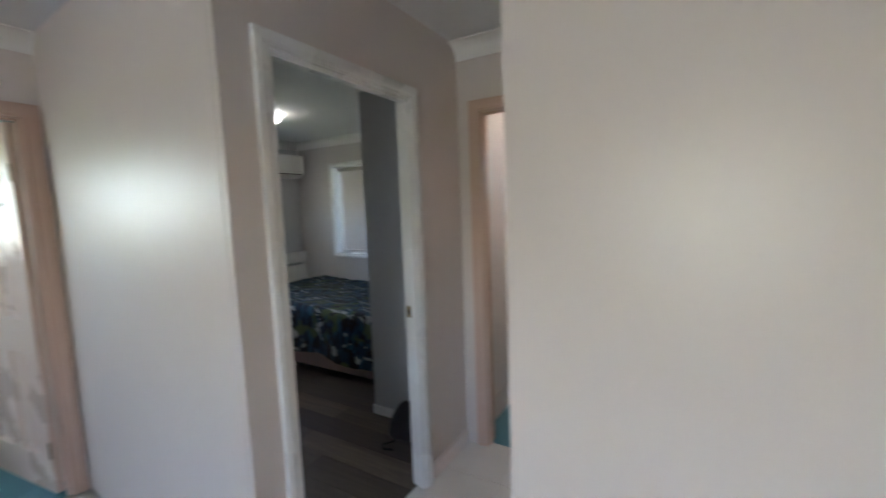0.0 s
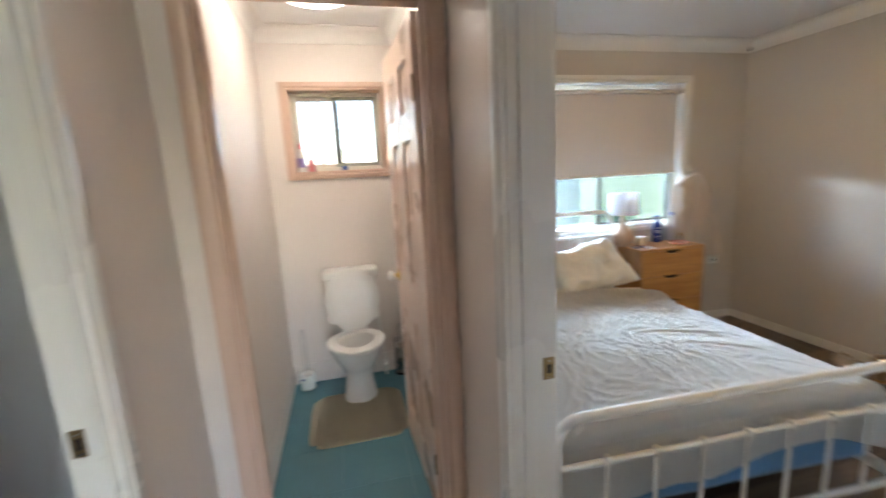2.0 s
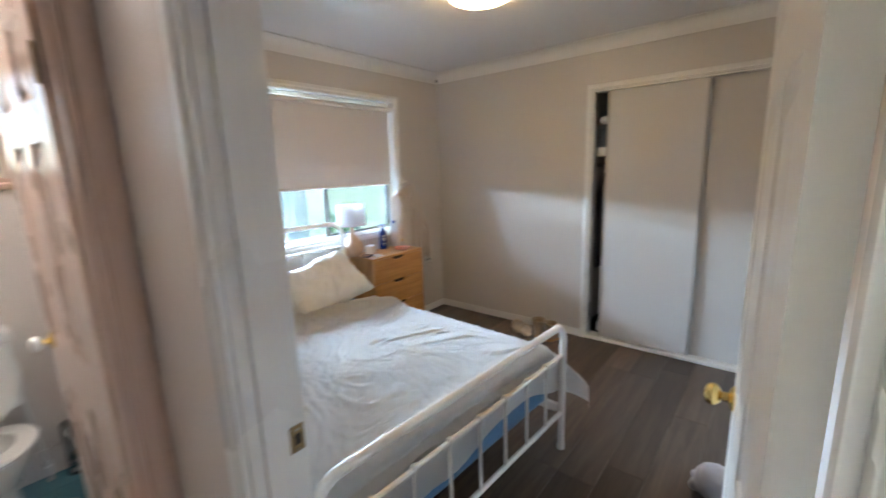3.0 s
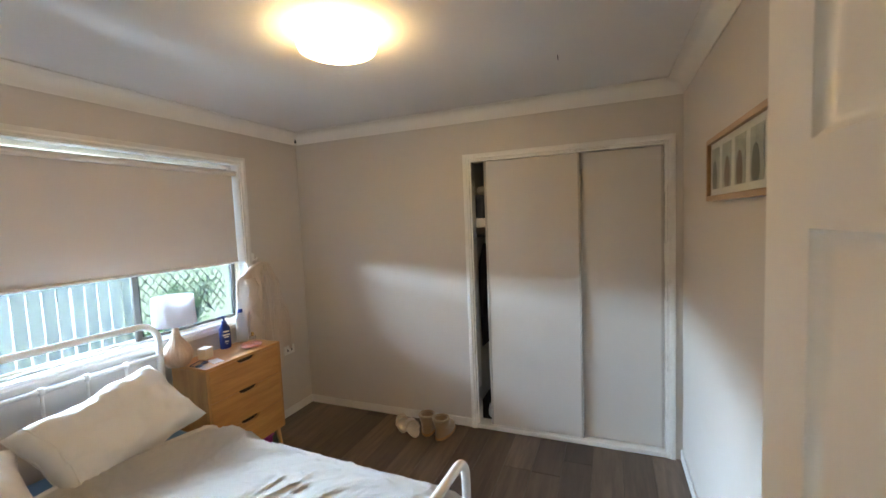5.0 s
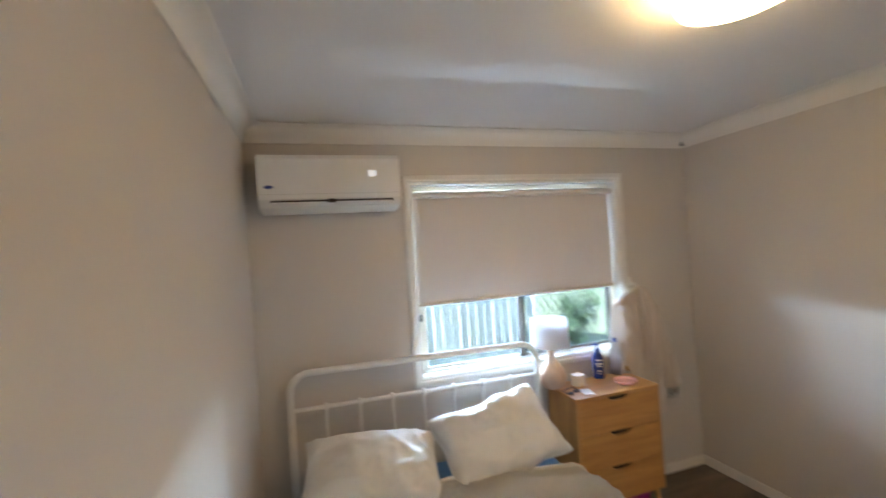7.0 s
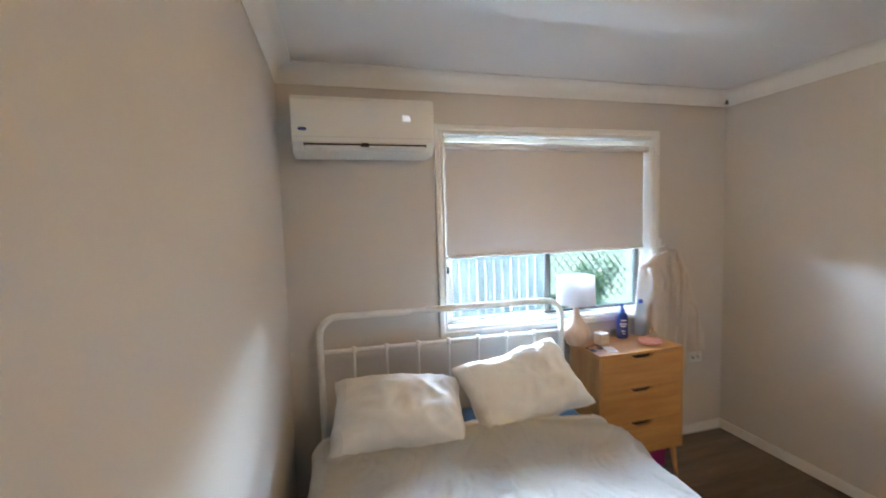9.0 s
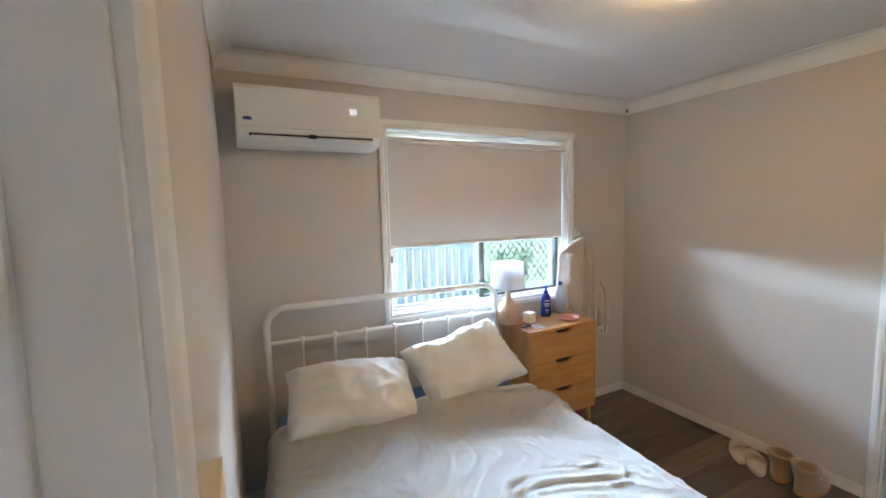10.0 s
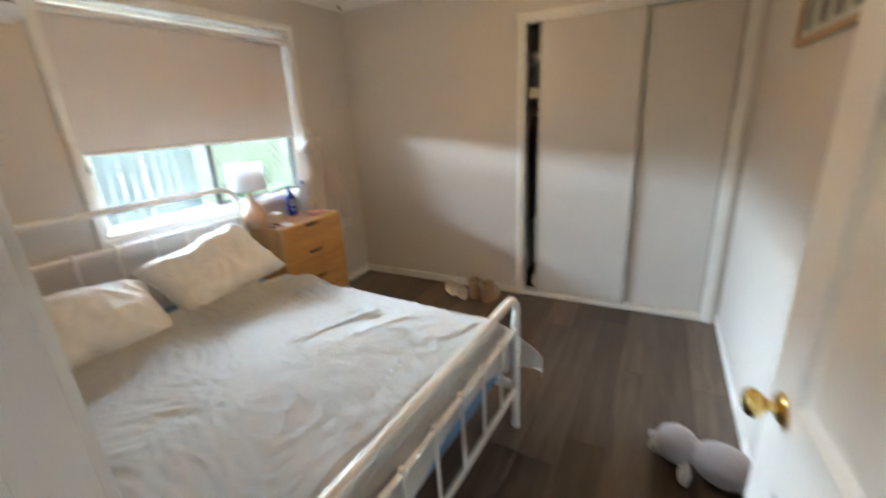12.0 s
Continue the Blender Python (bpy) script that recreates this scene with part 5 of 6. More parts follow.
def boot(m):
    t = tagged(new("boot"), "tan short sheepskin boot standing by the wall", "boot", "pair of sheepskin boots")
    t.matrix_basis = m
    bm = bmesh.new()
    rings = []
    for z, cy, ry, rx in ((0.012, 0.035, 0.125, 0.046), (0.03, 0.035, 0.128, 0.050), (0.06, 0.028, 0.118, 0.049), (0.085, 0.008, 0.092, 0.050), (0.100, -0.015, 0.068, 0.052), (0.115, -0.025, 0.060, 0.054), (0.135, -0.028, 0.060, 0.057), (0.150, -0.029, 0.062, 0.059), (0.152, -0.029, 0.054, 0.050), (0.09, -0.028, 0.046, 0.040)):
        rings.append([(rx * math.cos(2 * math.pi * k / 24), cy + ry * math.sin(2 * math.pi * k / 24), z) for k in range(24)])
    loft(bm, rings)
    part("upper", bm, M_UGG, t, "", 70)
    bm = bmesh.new()
    loft(bm, [[(w * 0.051 * math.cos(2 * math.pi * k / 24), 0.035 + w * 0.132 * math.sin(2 * math.pi * k / 24), z) for k in range(24)] for w, z in ((0.97, 0), (1, 0.004), (1, 0.016), (0.97, 0.019))])
    part("sole", bm, M_OAKV, t, "", 60)
    bm = tube(bmesh.new(), [(0.053 * math.cos(2 * math.pi * k / 24), -0.029 + 0.057 * math.sin(2 * math.pi * k / 24), 0.152) for k in range(24)], 0.009, 8, closed=True)
    part("fleece_cuff", bm, M_CUFF, t, "tan fleece cuff", 70)
    return t


boot(pose(3.905, 3.825, 0.001, 0, 0, -75) @ Matrix.Diagonal((1.1, 1.0, 0.95, 1)))
boot(pose(3.880, 3.690, 0.001, 0, 0, -95) @ Matrix.Diagonal((1.1, 1.0, 0.95, 1)))


def blob(bm, c, r, turn=0.0, seg=20, rings=12):
    m = Matrix.Translation(c) @ Matrix.Rotation(radians(turn), 4, "Z") @ Matrix.Diagonal((*r, 1))
    bmesh.ops.create_uvsphere(bm, u_segments=seg, v_segments=rings, radius=1, matrix=m)
    return bm


bm = bmesh.new()
for c, r, a in (((0.11, -0.10, 0.075), (0.105, 0.070, 0.075), -40), ((0.0, 0.0, 0.075), (0.075, 0.065, 0.072), -30), ((-0.052, 0.03, 0.035), (0.030, 0.024, 0.026), 0),
                ((-0.03, 0.07, 0.03), (0.020, 0.045, 0.022), 20), ((-0.01, -0.09, 0.03), (0.055, 0.020, 0.024), 60), ((0.08, 0.03, 0.028), (0.060, 0.022, 0.025), 10), ((0.19, -0.20, 0.03), (0.05, 0.022, 0.026), -60), ((0.22, -0.12, 0.028), (0.055, 0.024, 0.026), -20)):
    blob(bm, [1.15 * q for q in c], [1.15 * q for q in r], a)
for v in bm.verts:
    v.co += v.normal * 0.004 * noise.noise(v.co * 60)
toy = link_mesh("soft_toy", bm, M_TOY, 60)
rm = toy.modifiers.new("fused", "REMESH")
rm.mode, rm.voxel_size, rm.use_smooth_shade = "VOXEL", 0.006, True
toy.matrix_basis = pose(2.66, 2.37, 0.004, 0, 0, -66)
tagged(toy, "grey plush soft toy lying on the floor", "soft toy")

# ---- toilet room ----
wc = thing("toilet", "white ceramic toilet with raised lid and low cistern", "toilet", "", (0.632, 4.62, 0.0))


def oval(cx, cy, rx, rf, rb, z, n=36):
    """An egg-shaped ring, longer to the front (towards -y) than to the back."""
    return [(cx + rx * math.cos(2 * math.pi * k / n), cy + (rb if math.sin(2 * math.pi * k / n) > 0 else rf) * math.sin(2 * math.pi * k / n), z) for k in range(n)]


bm = bmesh.new()
loft(bm, [oval(0, 0.10, 0.108, 0.10, 0.14, 0.002), oval(0, 0.10, 0.110, 0.10, 0.14, 0.03), oval(0, 0.11, 0.094, 0.085, 0.14, 0.10), oval(0, 0.11, 0.090, 0.085, 0.14, 0.17), oval(0, 0.10, 0.110, 0.13, 0.15, 0.24),
          oval(0, 0.09, 0.150, 0.19, 0.17, 0.32), oval(0, 0.09, 0.172, 0.215, 0.19, 0.375), oval(0, 0.09, 0.175, 0.22, 0.19, 0.395), oval(0, 0.09, 0.168, 0.212, 0.185, 0.402),
          oval(0, 0.085, 0.128, 0.165, 0.125, 0.402), oval(0, 0.085, 0.122, 0.155, 0.12, 0.385), oval(0, 0.085, 0.10, 0.12, 0.10, 0.33), oval(0, 0.09, 0.06, 0.06, 0.06, 0.29), oval(0, 0.09, 0.03, 0.03, 0.03, 0.285)])
part("bowl", bm, M_CERAMIC, wc, "", 45)
part("outlet_trap", tube(bmesh.new(), [(0, 0.20, 0.15), (0, 0.30, 0.16), (0, 0.40, 0.17)], 0.05, 16), M_CERAMIC, wc)
bm = bmesh.new()
rings = [oval(0, 0.085, 0.182, 0.228, 0.165, 0.405), oval(0, 0.085, 0.186, 0.232, 0.168, 0.414), oval(0, 0.085, 0.180, 0.226, 0.163, 0.424), oval(0, 0.08, 0.118, 0.148, 0.105, 0.424), oval(0, 0.08, 0.112, 0.142, 0.10, 0.414), oval(0, 0.08, 0.114, 0.144, 0.102, 0.405)]
loft(bm, rings + [rings[0]], caps=False)
bmesh.ops.remove_doubles(bm, verts=bm.verts, dist=1e-5)
part("seat", bm, M_PLASTIC, wc, "white plastic seat", 45)
bm = bmesh.new()
egg = lambda g, z: [(g * 0.182 * math.cos(2 * math.pi * k / 36) * (1 if math.sin(2 * math.pi * k / 36) > 0 else 0.93 + 0.07 * abs(math.cos(2 * math.pi * k / 36))), 0.215 + g * 0.215 * math.sin(2 * math.pi * k / 36), z) for k in range(36)]
loft(bm, [egg(0.96, 0), egg(1.0, 0.004), egg(1.0, 0.014), egg(0.97, 0.018), egg(0.5, 0.022), egg(0.05, 0.023)])
bmesh.ops.transform(bm, matrix=pose(0, 0.232, 0.425, 82, 0, 0), verts=bm.verts)
part("lid", bm, M_PLASTIC, wc, "raised oval lid", 50)
for s in (-1, 1):
    part("hinge", tube(bmesh.new(), [(s * 0.07 - 0.018, 0.238, 0.428), (s * 0.07 + 0.018, 0.238, 0.428)], 0.010, 10), M_PLASTIC, wc)
cis = part("cistern", boxed(-0.172, 0.172, 0.285, 0.42, 0.46, 0.79, 0.03, 4), M_PLASTIC, wc)
part("cistern_lid", boxed(-0.186, 0.186, 0.270, 0.424, 0.775, 0.838, 0.022, 4), M_PLASTIC, cis)
part("flush_button", lathe(bmesh.new(), [(0.024, 0.838), (0.024, 0.842), (0.0, 0.843)], 20, (0, 0.345, 0)), M_ALU, cis)
part("flush_pipe", tube(bmesh.new(), [(0, 0.36, 0.46), (0, 0.34, 0.40), (0, 0.27, 0.37)], 0.022, 14), M_PLASTIC, wc)

tap = thing("stop_tap", "white stop tap with a braided hose to the cistern", "tap", "", (0.83, 4.99, 0.0))
part("hose", tube(bmesh.new(), [(0, 0.0, 0.10), (-0.01, -0.01, 0.22), (-0.02, -0.01, 0.36), (-0.03, 0.0, 0.47)], 0.007, 8), M_PLASTIC, tap)
part("valve", lathe(bmesh.new(), [(0.014, 0.04), (0.018, 0.06), (0.018, 0.09), (0.012, 0.11)], 14, (0, 0.0, 0)), M_PLASTIC, tap)
part("handle", boxed(-0.018, 0.018, -0.04, -0.015, 0.055, 0.095, 0.006), M_PLASTIC, tap)
part("pipe", tube(bmesh.new(), [(0, 0, 0.001), (0, 0, 0.05)], 0.010, 10), M_PLASTIC, tap)

br = thing("toilet_brush", "toilet brush with wire handle in a white printed pot", "toilet brush", "", (0.272, 4.965, 0))
part("pot", lathe(bmesh.new(), [(0.050, 0), (0.053, 0.004), (0.053, 0.105), (0.050, 0.11), (0.044, 0.108), (0.0, 0.10)], 28), M_CERAMIC, br)
part("foot_ring", lathe(bmesh.new(), [(0.050, 0.0), (0.056, 0.002), (0.056, 0.007), (0.05, 0.009)], 28), M_STEEL, br)
for a in range(5):
    bm = boxed(-0.009, 0.009, -0.0012, 0.0012, -0.006, 0.006)
    bmesh.ops.transform(bm, matrix=pose(0, 0, 0.03 + 0.014 * a, 0, 0, 200 + 33 * a) @ pose(0, -0.0532, 0), verts=bm.verts)
    part("print_mark", bm, M_BLUEINK, br)
part("handle", tube(bmesh.new(), [(-0.011, 0, 0.09), (-0.013, 0, 0.40), (-0.010, 0, 0.425), (0, 0, 0.435), (0.010, 0, 0.425), (0.013, 0, 0.40), (0.011, 0, 0.09)], 0.0035, 8), M_STEEL, br)
br2 = thing("toilet_brush", "satin steel toilet brush holder in the corner", "toilet brush", "", (0.945, 4.975, 0))
part("pot", lathe(bmesh.new(), [(0.045, 0), (0.047, 0.004), (0.047, 0.27), (0.044, 0.275), (0.012, 0.285), (0.0, 0.286)], 28), M_STEEL, br2)
part("base_ring", lathe(bmesh.new(), [(0.048, 0.0), (0.050, 0.003), (0.050, 0.016), (0.048, 0.018)], 28), M_BLACK, br2)
part("handle", tube(bmesh.new(), [(0, 0, 0.28), (0, 0, 0.385)], 0.009, 12), M_STEEL, br2)

mat = thing("bath_mat", "olive pedestal mat lying round the foot of the toilet", "mat", "", (0, 0, 0))
bm = bmesh.new()
def mat_point(u, v):
    x, y = 0.325 + 0.56 * u, 4.225 + 0.545 * v
    if u in (0.0, 1.0) or v in (0.0, 1.0):
        z = 0.004
    else:
        z = 0.014 + 0.003 * noise.noise(Vector((x * 12, y * 12, 1))) + 0.002 * math.sin(u * 9 * math.pi)
    cu, cv = abs(2 * u - 1), abs(2 * v - 1)
    k = max(0, cu ** 8 * cv ** 8)
    return (x + (0.5 - u) * 0.10 * k, y + (0.5 - v) * 0.10 * k + 0.006 * noise.noise(Vector((x * 3, y * 3, 4))), z)
grid_sheet(bm, 40, 36, mat_point)
bmesh.ops.solidify(bm, geom=list(bm.faces), thickness=0.003)
part("mat_body", bm, M_MAT, mat, "", 60)
edge = [mat_point(u, v) for u, v in [(i / 20, 0.0) for i in range(20)] + [(1.0, i / 20) for i in range(20)] + [(1 - i / 20, 1.0) for i in range(20)] + [(0.0, 1 - i / 20) for i in range(20)]]
part("binding", tube(bmesh.new(), [(x, y, 0.008) for x, y, z in edge], 0.006, 8, closed=True), M_MAT, mat)

sill_z = TW[2] + 0.0125
cl = bottle("cleaner_bottle", "white toilet cleaner bottle with red cap on the sill", (0.385, 5.09, sill_z), [(0.024, 0), (0.026, 0.004), (0.026, 0.11), (0.018, 0.14), (0.010, 0.155)], M_PLASTIC, surface("red_cap_plastic", (0.45, 0.05, 0.06), 0.35), [(0.014, 0.153), (0.011, 0.185), (0.0, 0.187)])
part("label", lathe(bmesh.new(), [(0.0265, 0.03), (0.0265, 0.09)], 24), surface("purple_label", (0.22, 0.16, 0.42), 0.4), cl)
bottle("soap_bottle", "pink pump soap bottle on the toilet window sill", (0.445, 5.09, sill_z), [(0.020, 0), (0.023, 0.004), (0.023, 0.075), (0.010, 0.085)], surface("pink_soap_plastic", (0.72, 0.22, 0.24), 0.3), surface("red_pump_plastic", (0.62, 0.08, 0.10), 0.35), [(0.010, 0.084), (0.010, 0.098), (0.004, 0.10), (0.004, 0.115), (0.012, 0.117), (0.010, 0.127), (0.0, 0.128)])
fr = thing("air_freshener", "small bottle with blue base on the toilet sill", "air freshener", "", (0.665, 5.09, sill_z))
part("base", boxed(-0.02, 0.02, -0.012, 0.012, 0, 0.028, 0.004), surface("blue_base_plastic", (0.05, 0.11, 0.38), 0.4), fr)
part("body", lathe(bmesh.new(), [(0.011, 0.028), (0.011, 0.10), (0.006, 0.12), (0.0, 0.121)], 14), M_CLEAR, fr)
part("cap", lathe(bmesh.new(), [(0.007, 0.118), (0.007, 0.135), (0.0, 0.136)], 12), M_BLACK, fr)
nail = thing("nail", "bare nail in the toilet wall under the window", "nail", "", (0.632, 5.0445, 1.30))
part("shank", tube(bmesh.new(), [(0, 0, 0), (0, -0.012, 0.002)], 0.004, 8), M_STEEL, nail)

# ---- second bedroom ----
bed2 = thing("bed", "double bed with white panel headboard, dusky base", "bed", "", (0, 0, 0))
bm = bmesh.new()
box(bm, RX0 + 0.02, RX0 + 0.06, 3.72, 5.045, 0.25, 0.80, 0.004)
box(bm, RX0 + 0.02, RX0 + 0.075, 3.70, 5.05, 0.83, 0.965, 0.006)
for y in (3.74, 4.99):
    box(bm, RX0 + 0.022, RX0 + 0.058, y, y + 0.05, 0.0, 0.90, 0.004)
part("headboard", bm, M_TRIM, bed2, "white slotted panel headboard")
part("base", soft_block(RX0 + 0.08, -0.95, 3.84, 5.03, 0.06, 0.27, 0.02, 0.003, 8), M_BEDBASE, bed2, "dusky pink upholstered base", 60)
for x in (-2.8, -1.9, -1.0):
    for y in (3.92, 4.95):
        part("leg", lathe(bmesh.new(), [(0.02, 0.0), (0.024, 0.06)], 12, (x, y, 0)), M_BLACK, bed2)
m2 = thing("mattress", "mattress under the palm print duvet", "mattress")
part("body", soft_block(RX0 + 0.085, -0.96, 3.83, 5.03, 0.272, 0.49, 0.05, 0.005, 9), M_MATTRESS, m2, "", 60)
duv2 = thing("duvet", "navy palm leaf print duvet rumpled over the bed", "duvet")


def duvet2(u, v):
    a = 2.62 * u                      # from the headboard to the foot
    b = 1.66 * v                      # from the far side to the near side
    x, dx = over(a, 2.18, 0.07)
    y, dy = over(b, 1.22, 0.07)
    corner = max(0, u - 0.72) / 0.28 * max(0, v - 0.6) / 0.4
    drop = min(math.hypot(dx, dy), 0.46 + 0.05 * math.sin(9 * u) + 0.14 * corner)
    z = 0.625 + 0.03 * math.exp(-((u - 0.12) / 0.08) ** 2) - drop + 1.4 * wrinkle(a + 3, b + 2) - 0.06 * max(0, 0.2 - u)
    if u < 0.06:
        z -= 0.05 * (0.06 - u) / 0.06
    if drop > 0.08:
        y += 0.025 * math.sin(11 * a + 1) * min(1, drop / 0.3) if dy else 0
        x += 0.025 * math.sin(12 * b) * min(1, drop / 0.3) if dx else 0
    return (RX0 + 0.10 + x, 5.04 - y, max(z, 0.02))


bm = grid_sheet(bmesh.new(), 110, 80, duvet2)
bmesh.ops.solidify(bm, geom=list(bm.faces), thickness=0.012)
part("cover", bm, M_PALM, duv2, "", 80)
part("hem", tube(bmesh.new(), [duvet2(0.0, i / 60) for i in range(61)], 0.010, 8), M_PALM, duv2, "", 70)

bag = thing("bag", "black cloth bag slumped on the floor by the door", "bag", "", (-0.275, 3.365, 0))
bm = bmesh.new()
rings = []
for z, s in ((0.004, 0.9), (0.03, 1.05), (0.09, 1.0), (0.15, 0.8), (0.21, 0.5), (0.24, 0.15)):
    rings.append([(s * 0.11 * math.cos(2 * math.pi * k / 24) + 0.15 * z, s * 0.075 * math.sin(2 * math.pi * k / 24) + 0.008 * math.sin(5 * k), z + 0.006 * math.sin(3 * k)) for k in range(24)])
loft(bm, rings)
for v in bm.verts:
    v.co.z = max(v.co.z, 0.002)
part("body", bm, M_BLACKCLOTH, bag, "", 70)
part("strap", tube(bmesh.new(), [(0.03, -0.06, 0.09), (0.0, -0.11, 0.02), (-0.05, -0.15, 0.008), (-0.02, -0.19, 0.008), (0.04, -0.17, 0.008)], 0.007, 8), M_BLACKCLOTH, bag)
part("strap", tube(bmesh.new(), [(0.04, 0.0, 0.23), (0.06, -0.04, 0.26), (0.08, -0.02, 0.22)], 0.007, 8), M_BLACKCLOTH, bag)

# ---- bathroom, seen through its door ----
hob = thing("shower_hob", "white tiled kerb of the shower", "shower kerb", kind="structure")
part("kerb", boxed(-2.48, -2.36, -0.19, 2.085, 0.0, 0.11, 0.008), M_CERAMIC, hob)
part("track", boxed(-2.435, -2.405, -0.19, 2.085, 0.11, 0.135, 0.003), M_ALU, hob, "aluminium screen track")
scr = thing("shower_screen", "clear glass shower screen in a pale frame", "shower screen", kind="structure")
for y in (0.2, 1.15, 2.06):
    part("post", boxed(-2.432, -2.408, y, y + 0.022, 0.136, 1.90, 0.002, 1), M_ALU, scr)
part("head_rail", boxed(-2.434, -2.406, 0.2, 2.083, 1.90, 1.935, 0.003), M_ALU, scr)
g = part("pane", boxed(-2.422, -2.418, 0.222, 2.06, 0.136, 1.90), M_GLASS, scr, "", False)
g.visible_shadow = False

ck = thing("ceiling_hook", "tiny dark hook in the bedroom ceiling", "hook", "", (3.32, 2.75, CEIL))
part("shank", tube(bmesh.new(), [(0, 0, 0), (0, 0, -0.012), (0.006, 0, -0.02), (0.012, 0, -0.014)], 0.002, 6), M_BLACK, ck)
# A small near-black block in the corner of the cornice.
mk = thing("mark", "small dark spot at the joint of the cornice", "mark", "", (BX1 - 0.012, BY1 - 0.012, CEIL - 0.055))
part("dark_spot", boxed(-0.012, 0.006, -0.012, 0.006, -0.02, 0.022, 0.003), M_DARKSPOT, mk)

# ---- inside the wardrobe ----
random.seed(11)
for i, (y, w, h, c) in enumerate(((3.31, 0.16, 0.11, (0.28, 0.14, 0.07)), (3.47, 0.10, 0.18, (0.08, 0.10, 0.14)))):
    t = thing("storage_box", "small dark box on the wardrobe shelf", "box", "boxes on the wardrobe shelf", (4.27, y, 1.61))
    mm = surface("dull_card", c, 0.7)
    part("tub", boxed(-0.06, 0.10, -w / 2, w / 2, 0, h * 0.8, 0.004), mm, t)
    part("lid", boxed(-0.064, 0.104, -w / 2 - 0.004, w / 2 + 0.004, h * 0.8, h, 0.004), mm, t)
t = thing("shirt", "folded grey and white shirt on the wardrobe shelf", "shirt", "", (4.29, 3.42, 1.793))
part("fold", soft_block(-0.08, 0.09, -0.05, 0.05, 0, 0.06, 0.02, 0.012, 4), M_DUVET, t, "", 70)
for i in range(5):
    y = 3.20 + 0.07 * i
    t = thing("hanging_garment", "dark garment hanging in the wardrobe", "garment", "clothes on the rail", (4.46, y, -0.06))
    bm = bmesh.new()
    rings = []
    for j in range(14):
        v = j / 13
        z = 1.46 - 0.82 * v
        w = 0.04 + 0.16 * min(1, v * 5)
        rings.append([(w * math.cos(2 * math.pi * k / 24), 0.022 * math.sin(2 * math.pi * k / 24) + 0.006 * math.sin(7 * k + 3 * v), z) for k in range(24)])
    loft(bm, rings)
    part("cloth", bm, M_BLACKCLOTH if i % 2 else surface("dark_garment", (0.05, 0.03, 0.035), 0.9), t, "", 70)
    part("hanger", tube(bmesh.new(), [(0, 0, 1.455), (0, 0, 1.505), (0.012, 0, 1.525), (0.012, 0, 1.534), (0, 0, 1.537), (-0.012, 0, 1.534)], 0.003, 6), M_STEEL, t)
t = thing("shoe", "worn pale shoe on the wardrobe floor", "shoe", "", (4.28, 3.40, 0.036))
bm = bmesh.new()
loft(bm, [[(0.10 * w * math.cos(2 * math.pi * k / 20), 0.042 * w * math.sin(2 * math.pi * k / 20), z) for k in range(20)] for w, z in ((0.95, 0), (1, 0.01), (1, 0.03), (0.9, 0.06), (0.55, 0.09), (0.4, 0.08))])
part("upper", bm, M_DUVET, t, "", 60)
part("laces", tube(bmesh.new(), [(0.0, -0.02, 0.075), (0.02, 0.02, 0.078), (0.035, -0.018, 0.07), (0.05, 0.016, 0.064)], 0.003, 6), M_PAPER, t)
# The whole slab takes the near-black plank joint colour.
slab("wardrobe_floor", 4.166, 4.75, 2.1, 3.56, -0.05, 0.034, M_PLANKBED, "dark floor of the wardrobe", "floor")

# ---- outside ----
ground = structure("ground", boxed(-300, 300, -300, 300, -0.50, -0.30), M_GRASS, "mown lawn round the house", "ground")
# Made-up pale slab that brightens the fence gaps seen through the window.
driveway = structure("driveway", boxed(-40, 0, 0, 22, -0.34, -0.285), M_CONCRETE, "pale slab added beyond the fence to brighten its gaps", "driveway")
# Turned so its edge follows the camera's sight line past the fence.
driveway.matrix_basis = pose(5.1, 9.3, 0, 0, 0, -29.7)
# Made-up, never seen: replaces lawn so green bounce stays out of the hall.
structure("porch", boxed(-4, 6, -9, -2.15, -0.36, -0.27), M_CONCRETE, "unseen pale slab added to keep green bounce from the hall", "porch")
FY, FTOP, FBOT = 8.6, 1.29, -0.28
fence = thing("fence", "weathered pale timber paling fence across the yard", "fence", "", (0, FY, 0))
pale_me = None
random.seed(3)
for i in range(65):
    x = -4.2 + 0.138 * i
    if pale_me is None:
        bm = boxed(-0.059, 0.059, -0.009, 0.009, 0, FTOP - FBOT, 0.003, 1)
        p = part("slat", bm, M_FENCE, fence, "", False)
        pale_me = p.data
    else:
        p = new("slat", pale_me)
        p.parent = fence
    p.matrix_basis = pose(x + random.uniform(-0.006, 0.006), 0, FBOT + random.uniform(-0.02, 0.02), 0, random.uniform(-0.5, 0.5), 0)
for z in (0.05, 0.95):
    part("rail", boxed(-4.4, 4.72, 0.012, 0.055, z, z + 0.075, 0.003, 1), M_FENCE, fence)
for x in (-4.2, -1.7, 0.8, 3.3, 4.62):
    part("post", boxed(x - 0.045, x + 0.045, 0.057, 0.147, FBOT, FTOP - 0.05, 0.004, 1), M_FENCE, fence)


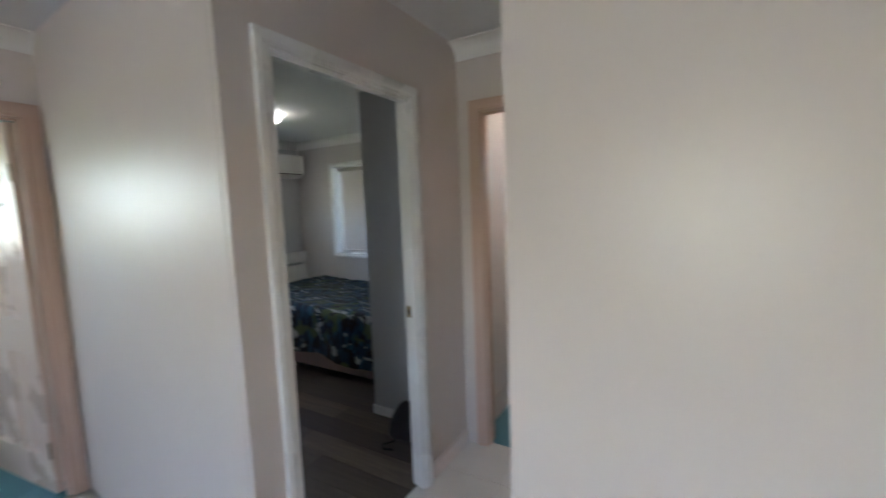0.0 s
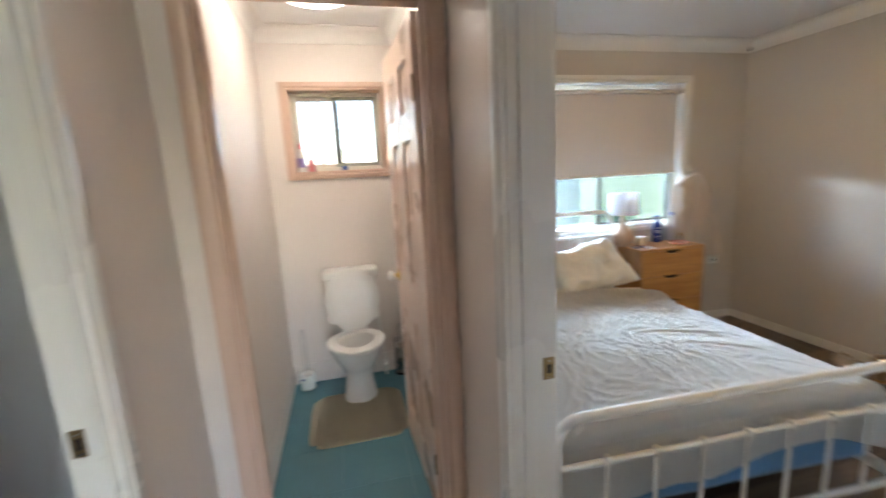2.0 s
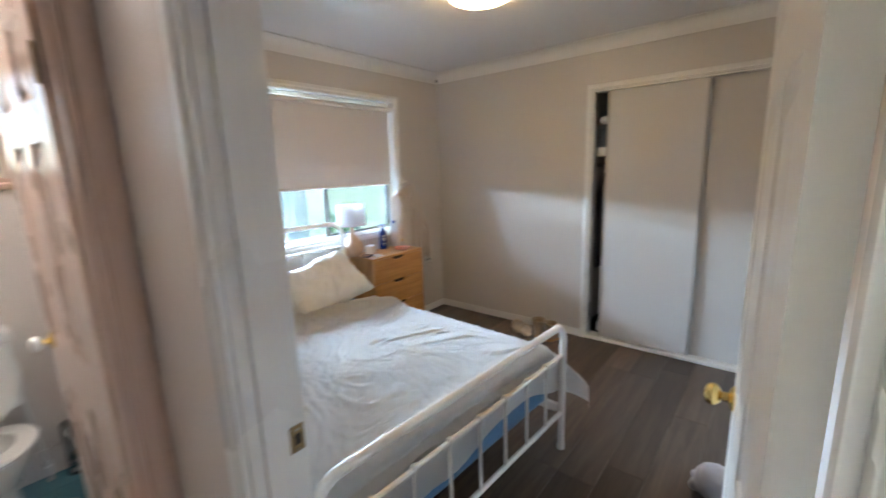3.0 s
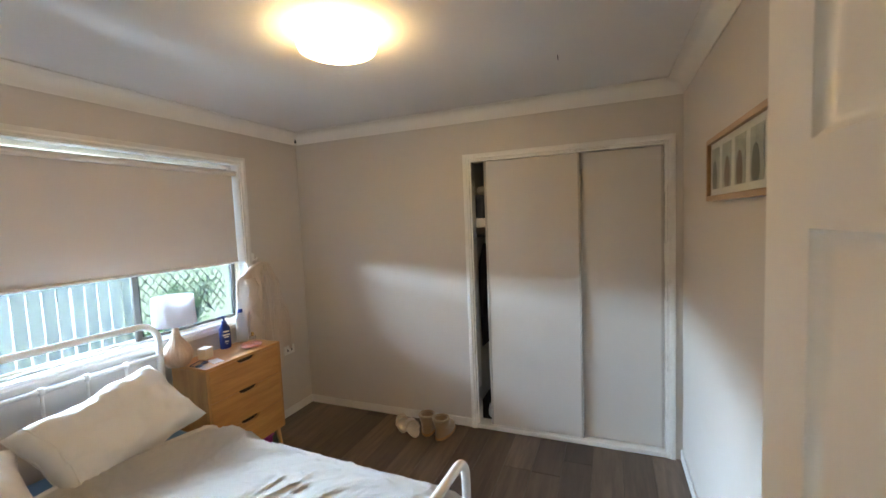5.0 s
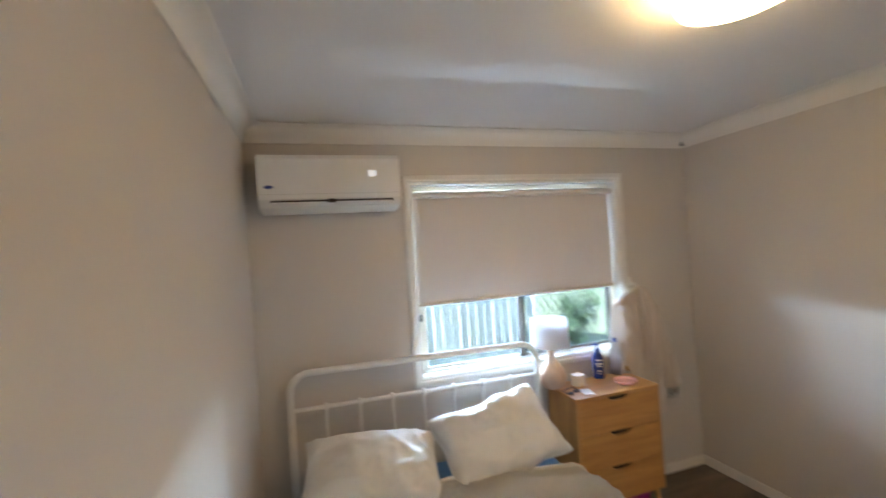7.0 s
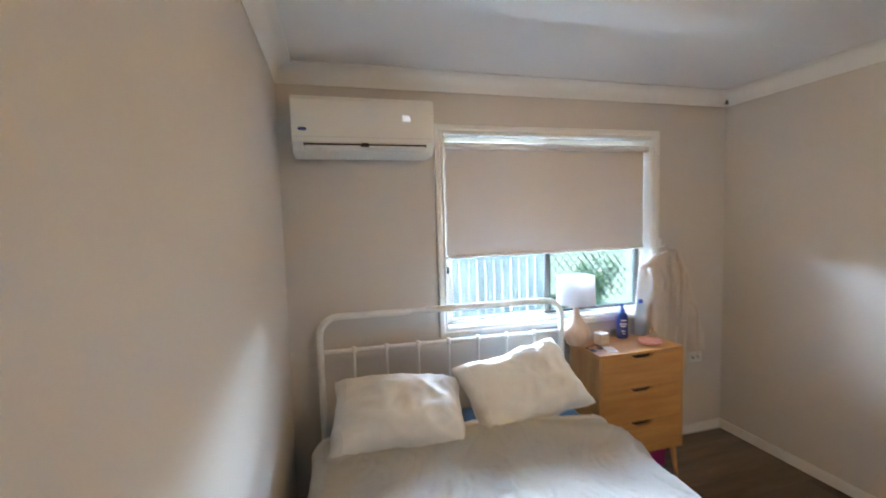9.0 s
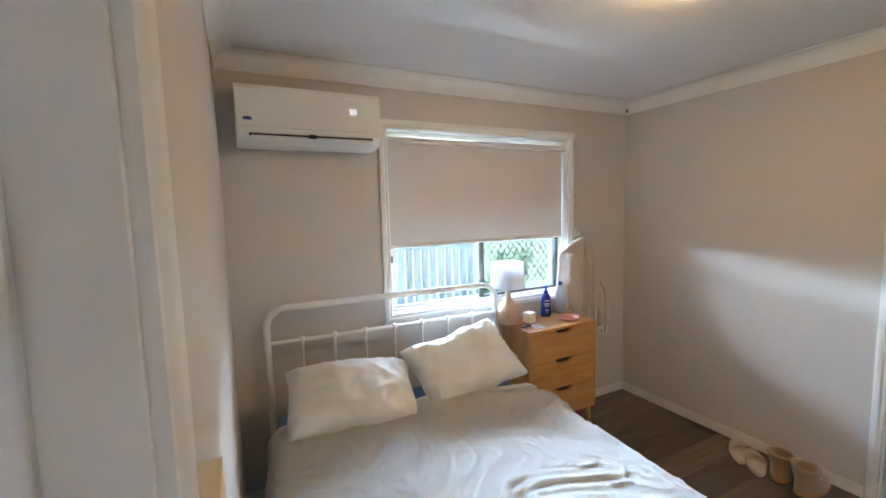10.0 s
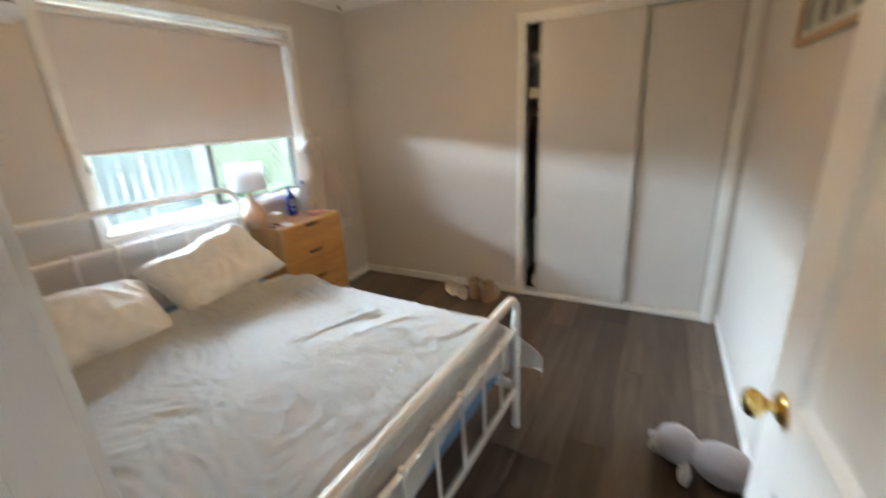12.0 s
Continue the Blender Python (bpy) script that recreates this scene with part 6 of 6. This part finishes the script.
def shrub(at, r, h, n, seed, label):
    random.seed(seed)
    t = thing("shrub", label, "shrub", "", at)
    bm = bmesh.new()
    tips = []
    for k in range(9):
        a, l = random.uniform(0, 6.28), random.uniform(0.5, 1.0)
        tip = Vector((math.cos(a) * r * l * 0.8, math.sin(a) * r * l * 0.8, h * random.uniform(0.5, 1.0)))
        tube(bm, [(0, 0, 0), tip * 0.5 + Vector((0.03, 0.02, 0.05)), tip], [0.02, 0.012, 0.005], 6)
        tips.append(tip)
    part("trunk", bm, M_BARK, t, "", 60)
    vs, fs = [], []
    for k in range(n):
        c = random.choice(tips) * random.uniform(0.55, 1.05) + Vector([random.gauss(0, r * 0.22) for _ in range(3)])
        c.z = max(c.z, 0.02)
        d = Vector([random.gauss(0, 1) for _ in range(3)]).normalized()
        s = d.orthogonal().normalized()
        l, w = random.uniform(0.05, 0.10), random.uniform(0.022, 0.04)
        b = len(vs)
        vs += [c, c + d * l * 0.5 + s * w, c + d * l, c + d * l * 0.5 - s * w]
        fs += [(b, b + 1, b + 2), (b, b + 2, b + 3)]
    me = bpy.data.meshes.new("crown")
    me.from_pydata([tuple(v) for v in vs], [], fs)
    me.materials.append(M_LEAF)
    o = new("crown", me)
    o.parent = t
    tagged(o, kind="stuff")
    return t


shrub((4.75, 8.1, -0.30), 0.4, 0.75, 1500, 4, "leafy green shrub growing before the fence")
shrub((6.6, 10.1, -0.30), 0.5, 0.9, 1300, 5, "leafy green shrub growing on the open lawn")
shrub((0.4, 8.1, -0.30), 0.4, 0.7, 900, 6, "low green shrub at the foot of the fence")
random.seed(8)
vs, fs = [], []
for k in range(9000):
    x, y = random.uniform(-1.5, 6), random.uniform(5.4, 8.5)
    a, h = random.uniform(0, 6.28), random.uniform(0.03, 0.07)
    b = len(vs)
    vs += [(x, y, -0.30), (x + 0.008 * math.cos(a), y + 0.008 * math.sin(a), -0.30), (x + random.uniform(-0.02, 0.02), y + random.uniform(-0.02, 0.02), -0.30 + h)]
    fs.append((b, b + 1, b + 2))
me = bpy.data.meshes.new("grass")
me.from_pydata(vs, [], fs)
me.materials.append(M_LEAF)
tagged(new("grass", me), "short green lawn grass before the fence", "grass", "", "stuff")

# ---- floors, laid piece by piece ----


def floor_base(name, x0, x1, y0, y1, material, label):
    return structure(name, boxed(x0, x1, y0, y1, -0.12, -0.006), material, label, "floor")


def lay(parent, name, x0, x1, y0, y1, lx, ly, material, gap, stagger, seed):
    """Whole and cut pieces in rows; alike pieces share their mesh."""
    rnd = random.Random(seed)
    made = {}
    y = y0
    while y < y1 - 0.01:
        w = min(ly, y1 - y)
        x = x0 - (rnd.uniform(0.15, 0.95) * lx if stagger else 0)
        while x < x1 - 0.01:
            a, b = max(x, x0), min(x + lx, x1)
            if b - a > 0.02:
                key = (round(b - a, 3), round(w, 3))
                if key not in made:
                    bm = boxed(-key[0] / 2 + gap, key[0] / 2 - gap, -key[1] / 2 + gap, key[1] / 2 - gap, -0.009, 0.0, 0.0012, 1)
                    o = part(name, bm, material, parent, "", False)
                    made[key] = o.data
                else:
                    o = new(name, made[key])
                    o.parent = parent
                o.matrix_basis = pose((a + b) / 2, y + w / 2, rnd.uniform(-0.0004, 0.0004))
            x += lx
        y += ly


f1 = floor_base("floor_bedroom", 1.08, 4.17, 2.0, 5.2, M_PLANKBED, "grey-brown timber-look plank floor")
lay(f1, "plank", 1.09, 4.07, BY0, BY1, 1.22, 0.18, M_PLANK, 0.0007, True, 1)
f2 = floor_base("floor_second_bedroom", -3.2, 0.07, 2.2, 5.2, M_PLANKBED, "grey-brown timber-look plank floor")
lay(f2, "plank", RX0, 0.068, 2.245, BY1, 1.22, 0.18, M_PLANK, 0.0007, True, 2)
f3 = floor_base("floor_hall", -1.58, 4.85, -2.0, 3.562, M_GROUT, "white tiled hall floor")
f3.data.transform(Matrix.Translation((0, 0, -0.002)))
lay(f3, "tile", 0.07, 1.089, 2.02, 3.56, 0.40, 0.40, M_TILE, 0.002, False, 3)
lay(f3, "tile", -1.54, 4.8, -1.96, 2.02, 0.40, 0.40, M_TILE, 0.002, False, 4)
f4 = floor_base("floor_toilet", 0.1, 1.09, 3.563, 5.2, M_TEAL, "teal painted tiled toilet floor")
lay(f4, "tile", 0.174, 1.04, 3.563, 5.045, 0.33, 0.33, M_TEAL, 0.0003, False, 5)
f5 = floor_base("floor_bathroom", -3.2, -1.582, -0.3, 2.14, M_TEAL, "teal painted tiled bathroom floor")
lay(f5, "tile", -3.14, -1.582, -0.2, 2.09, 0.33, 0.33, M_TEAL, 0.0003, False, 6)
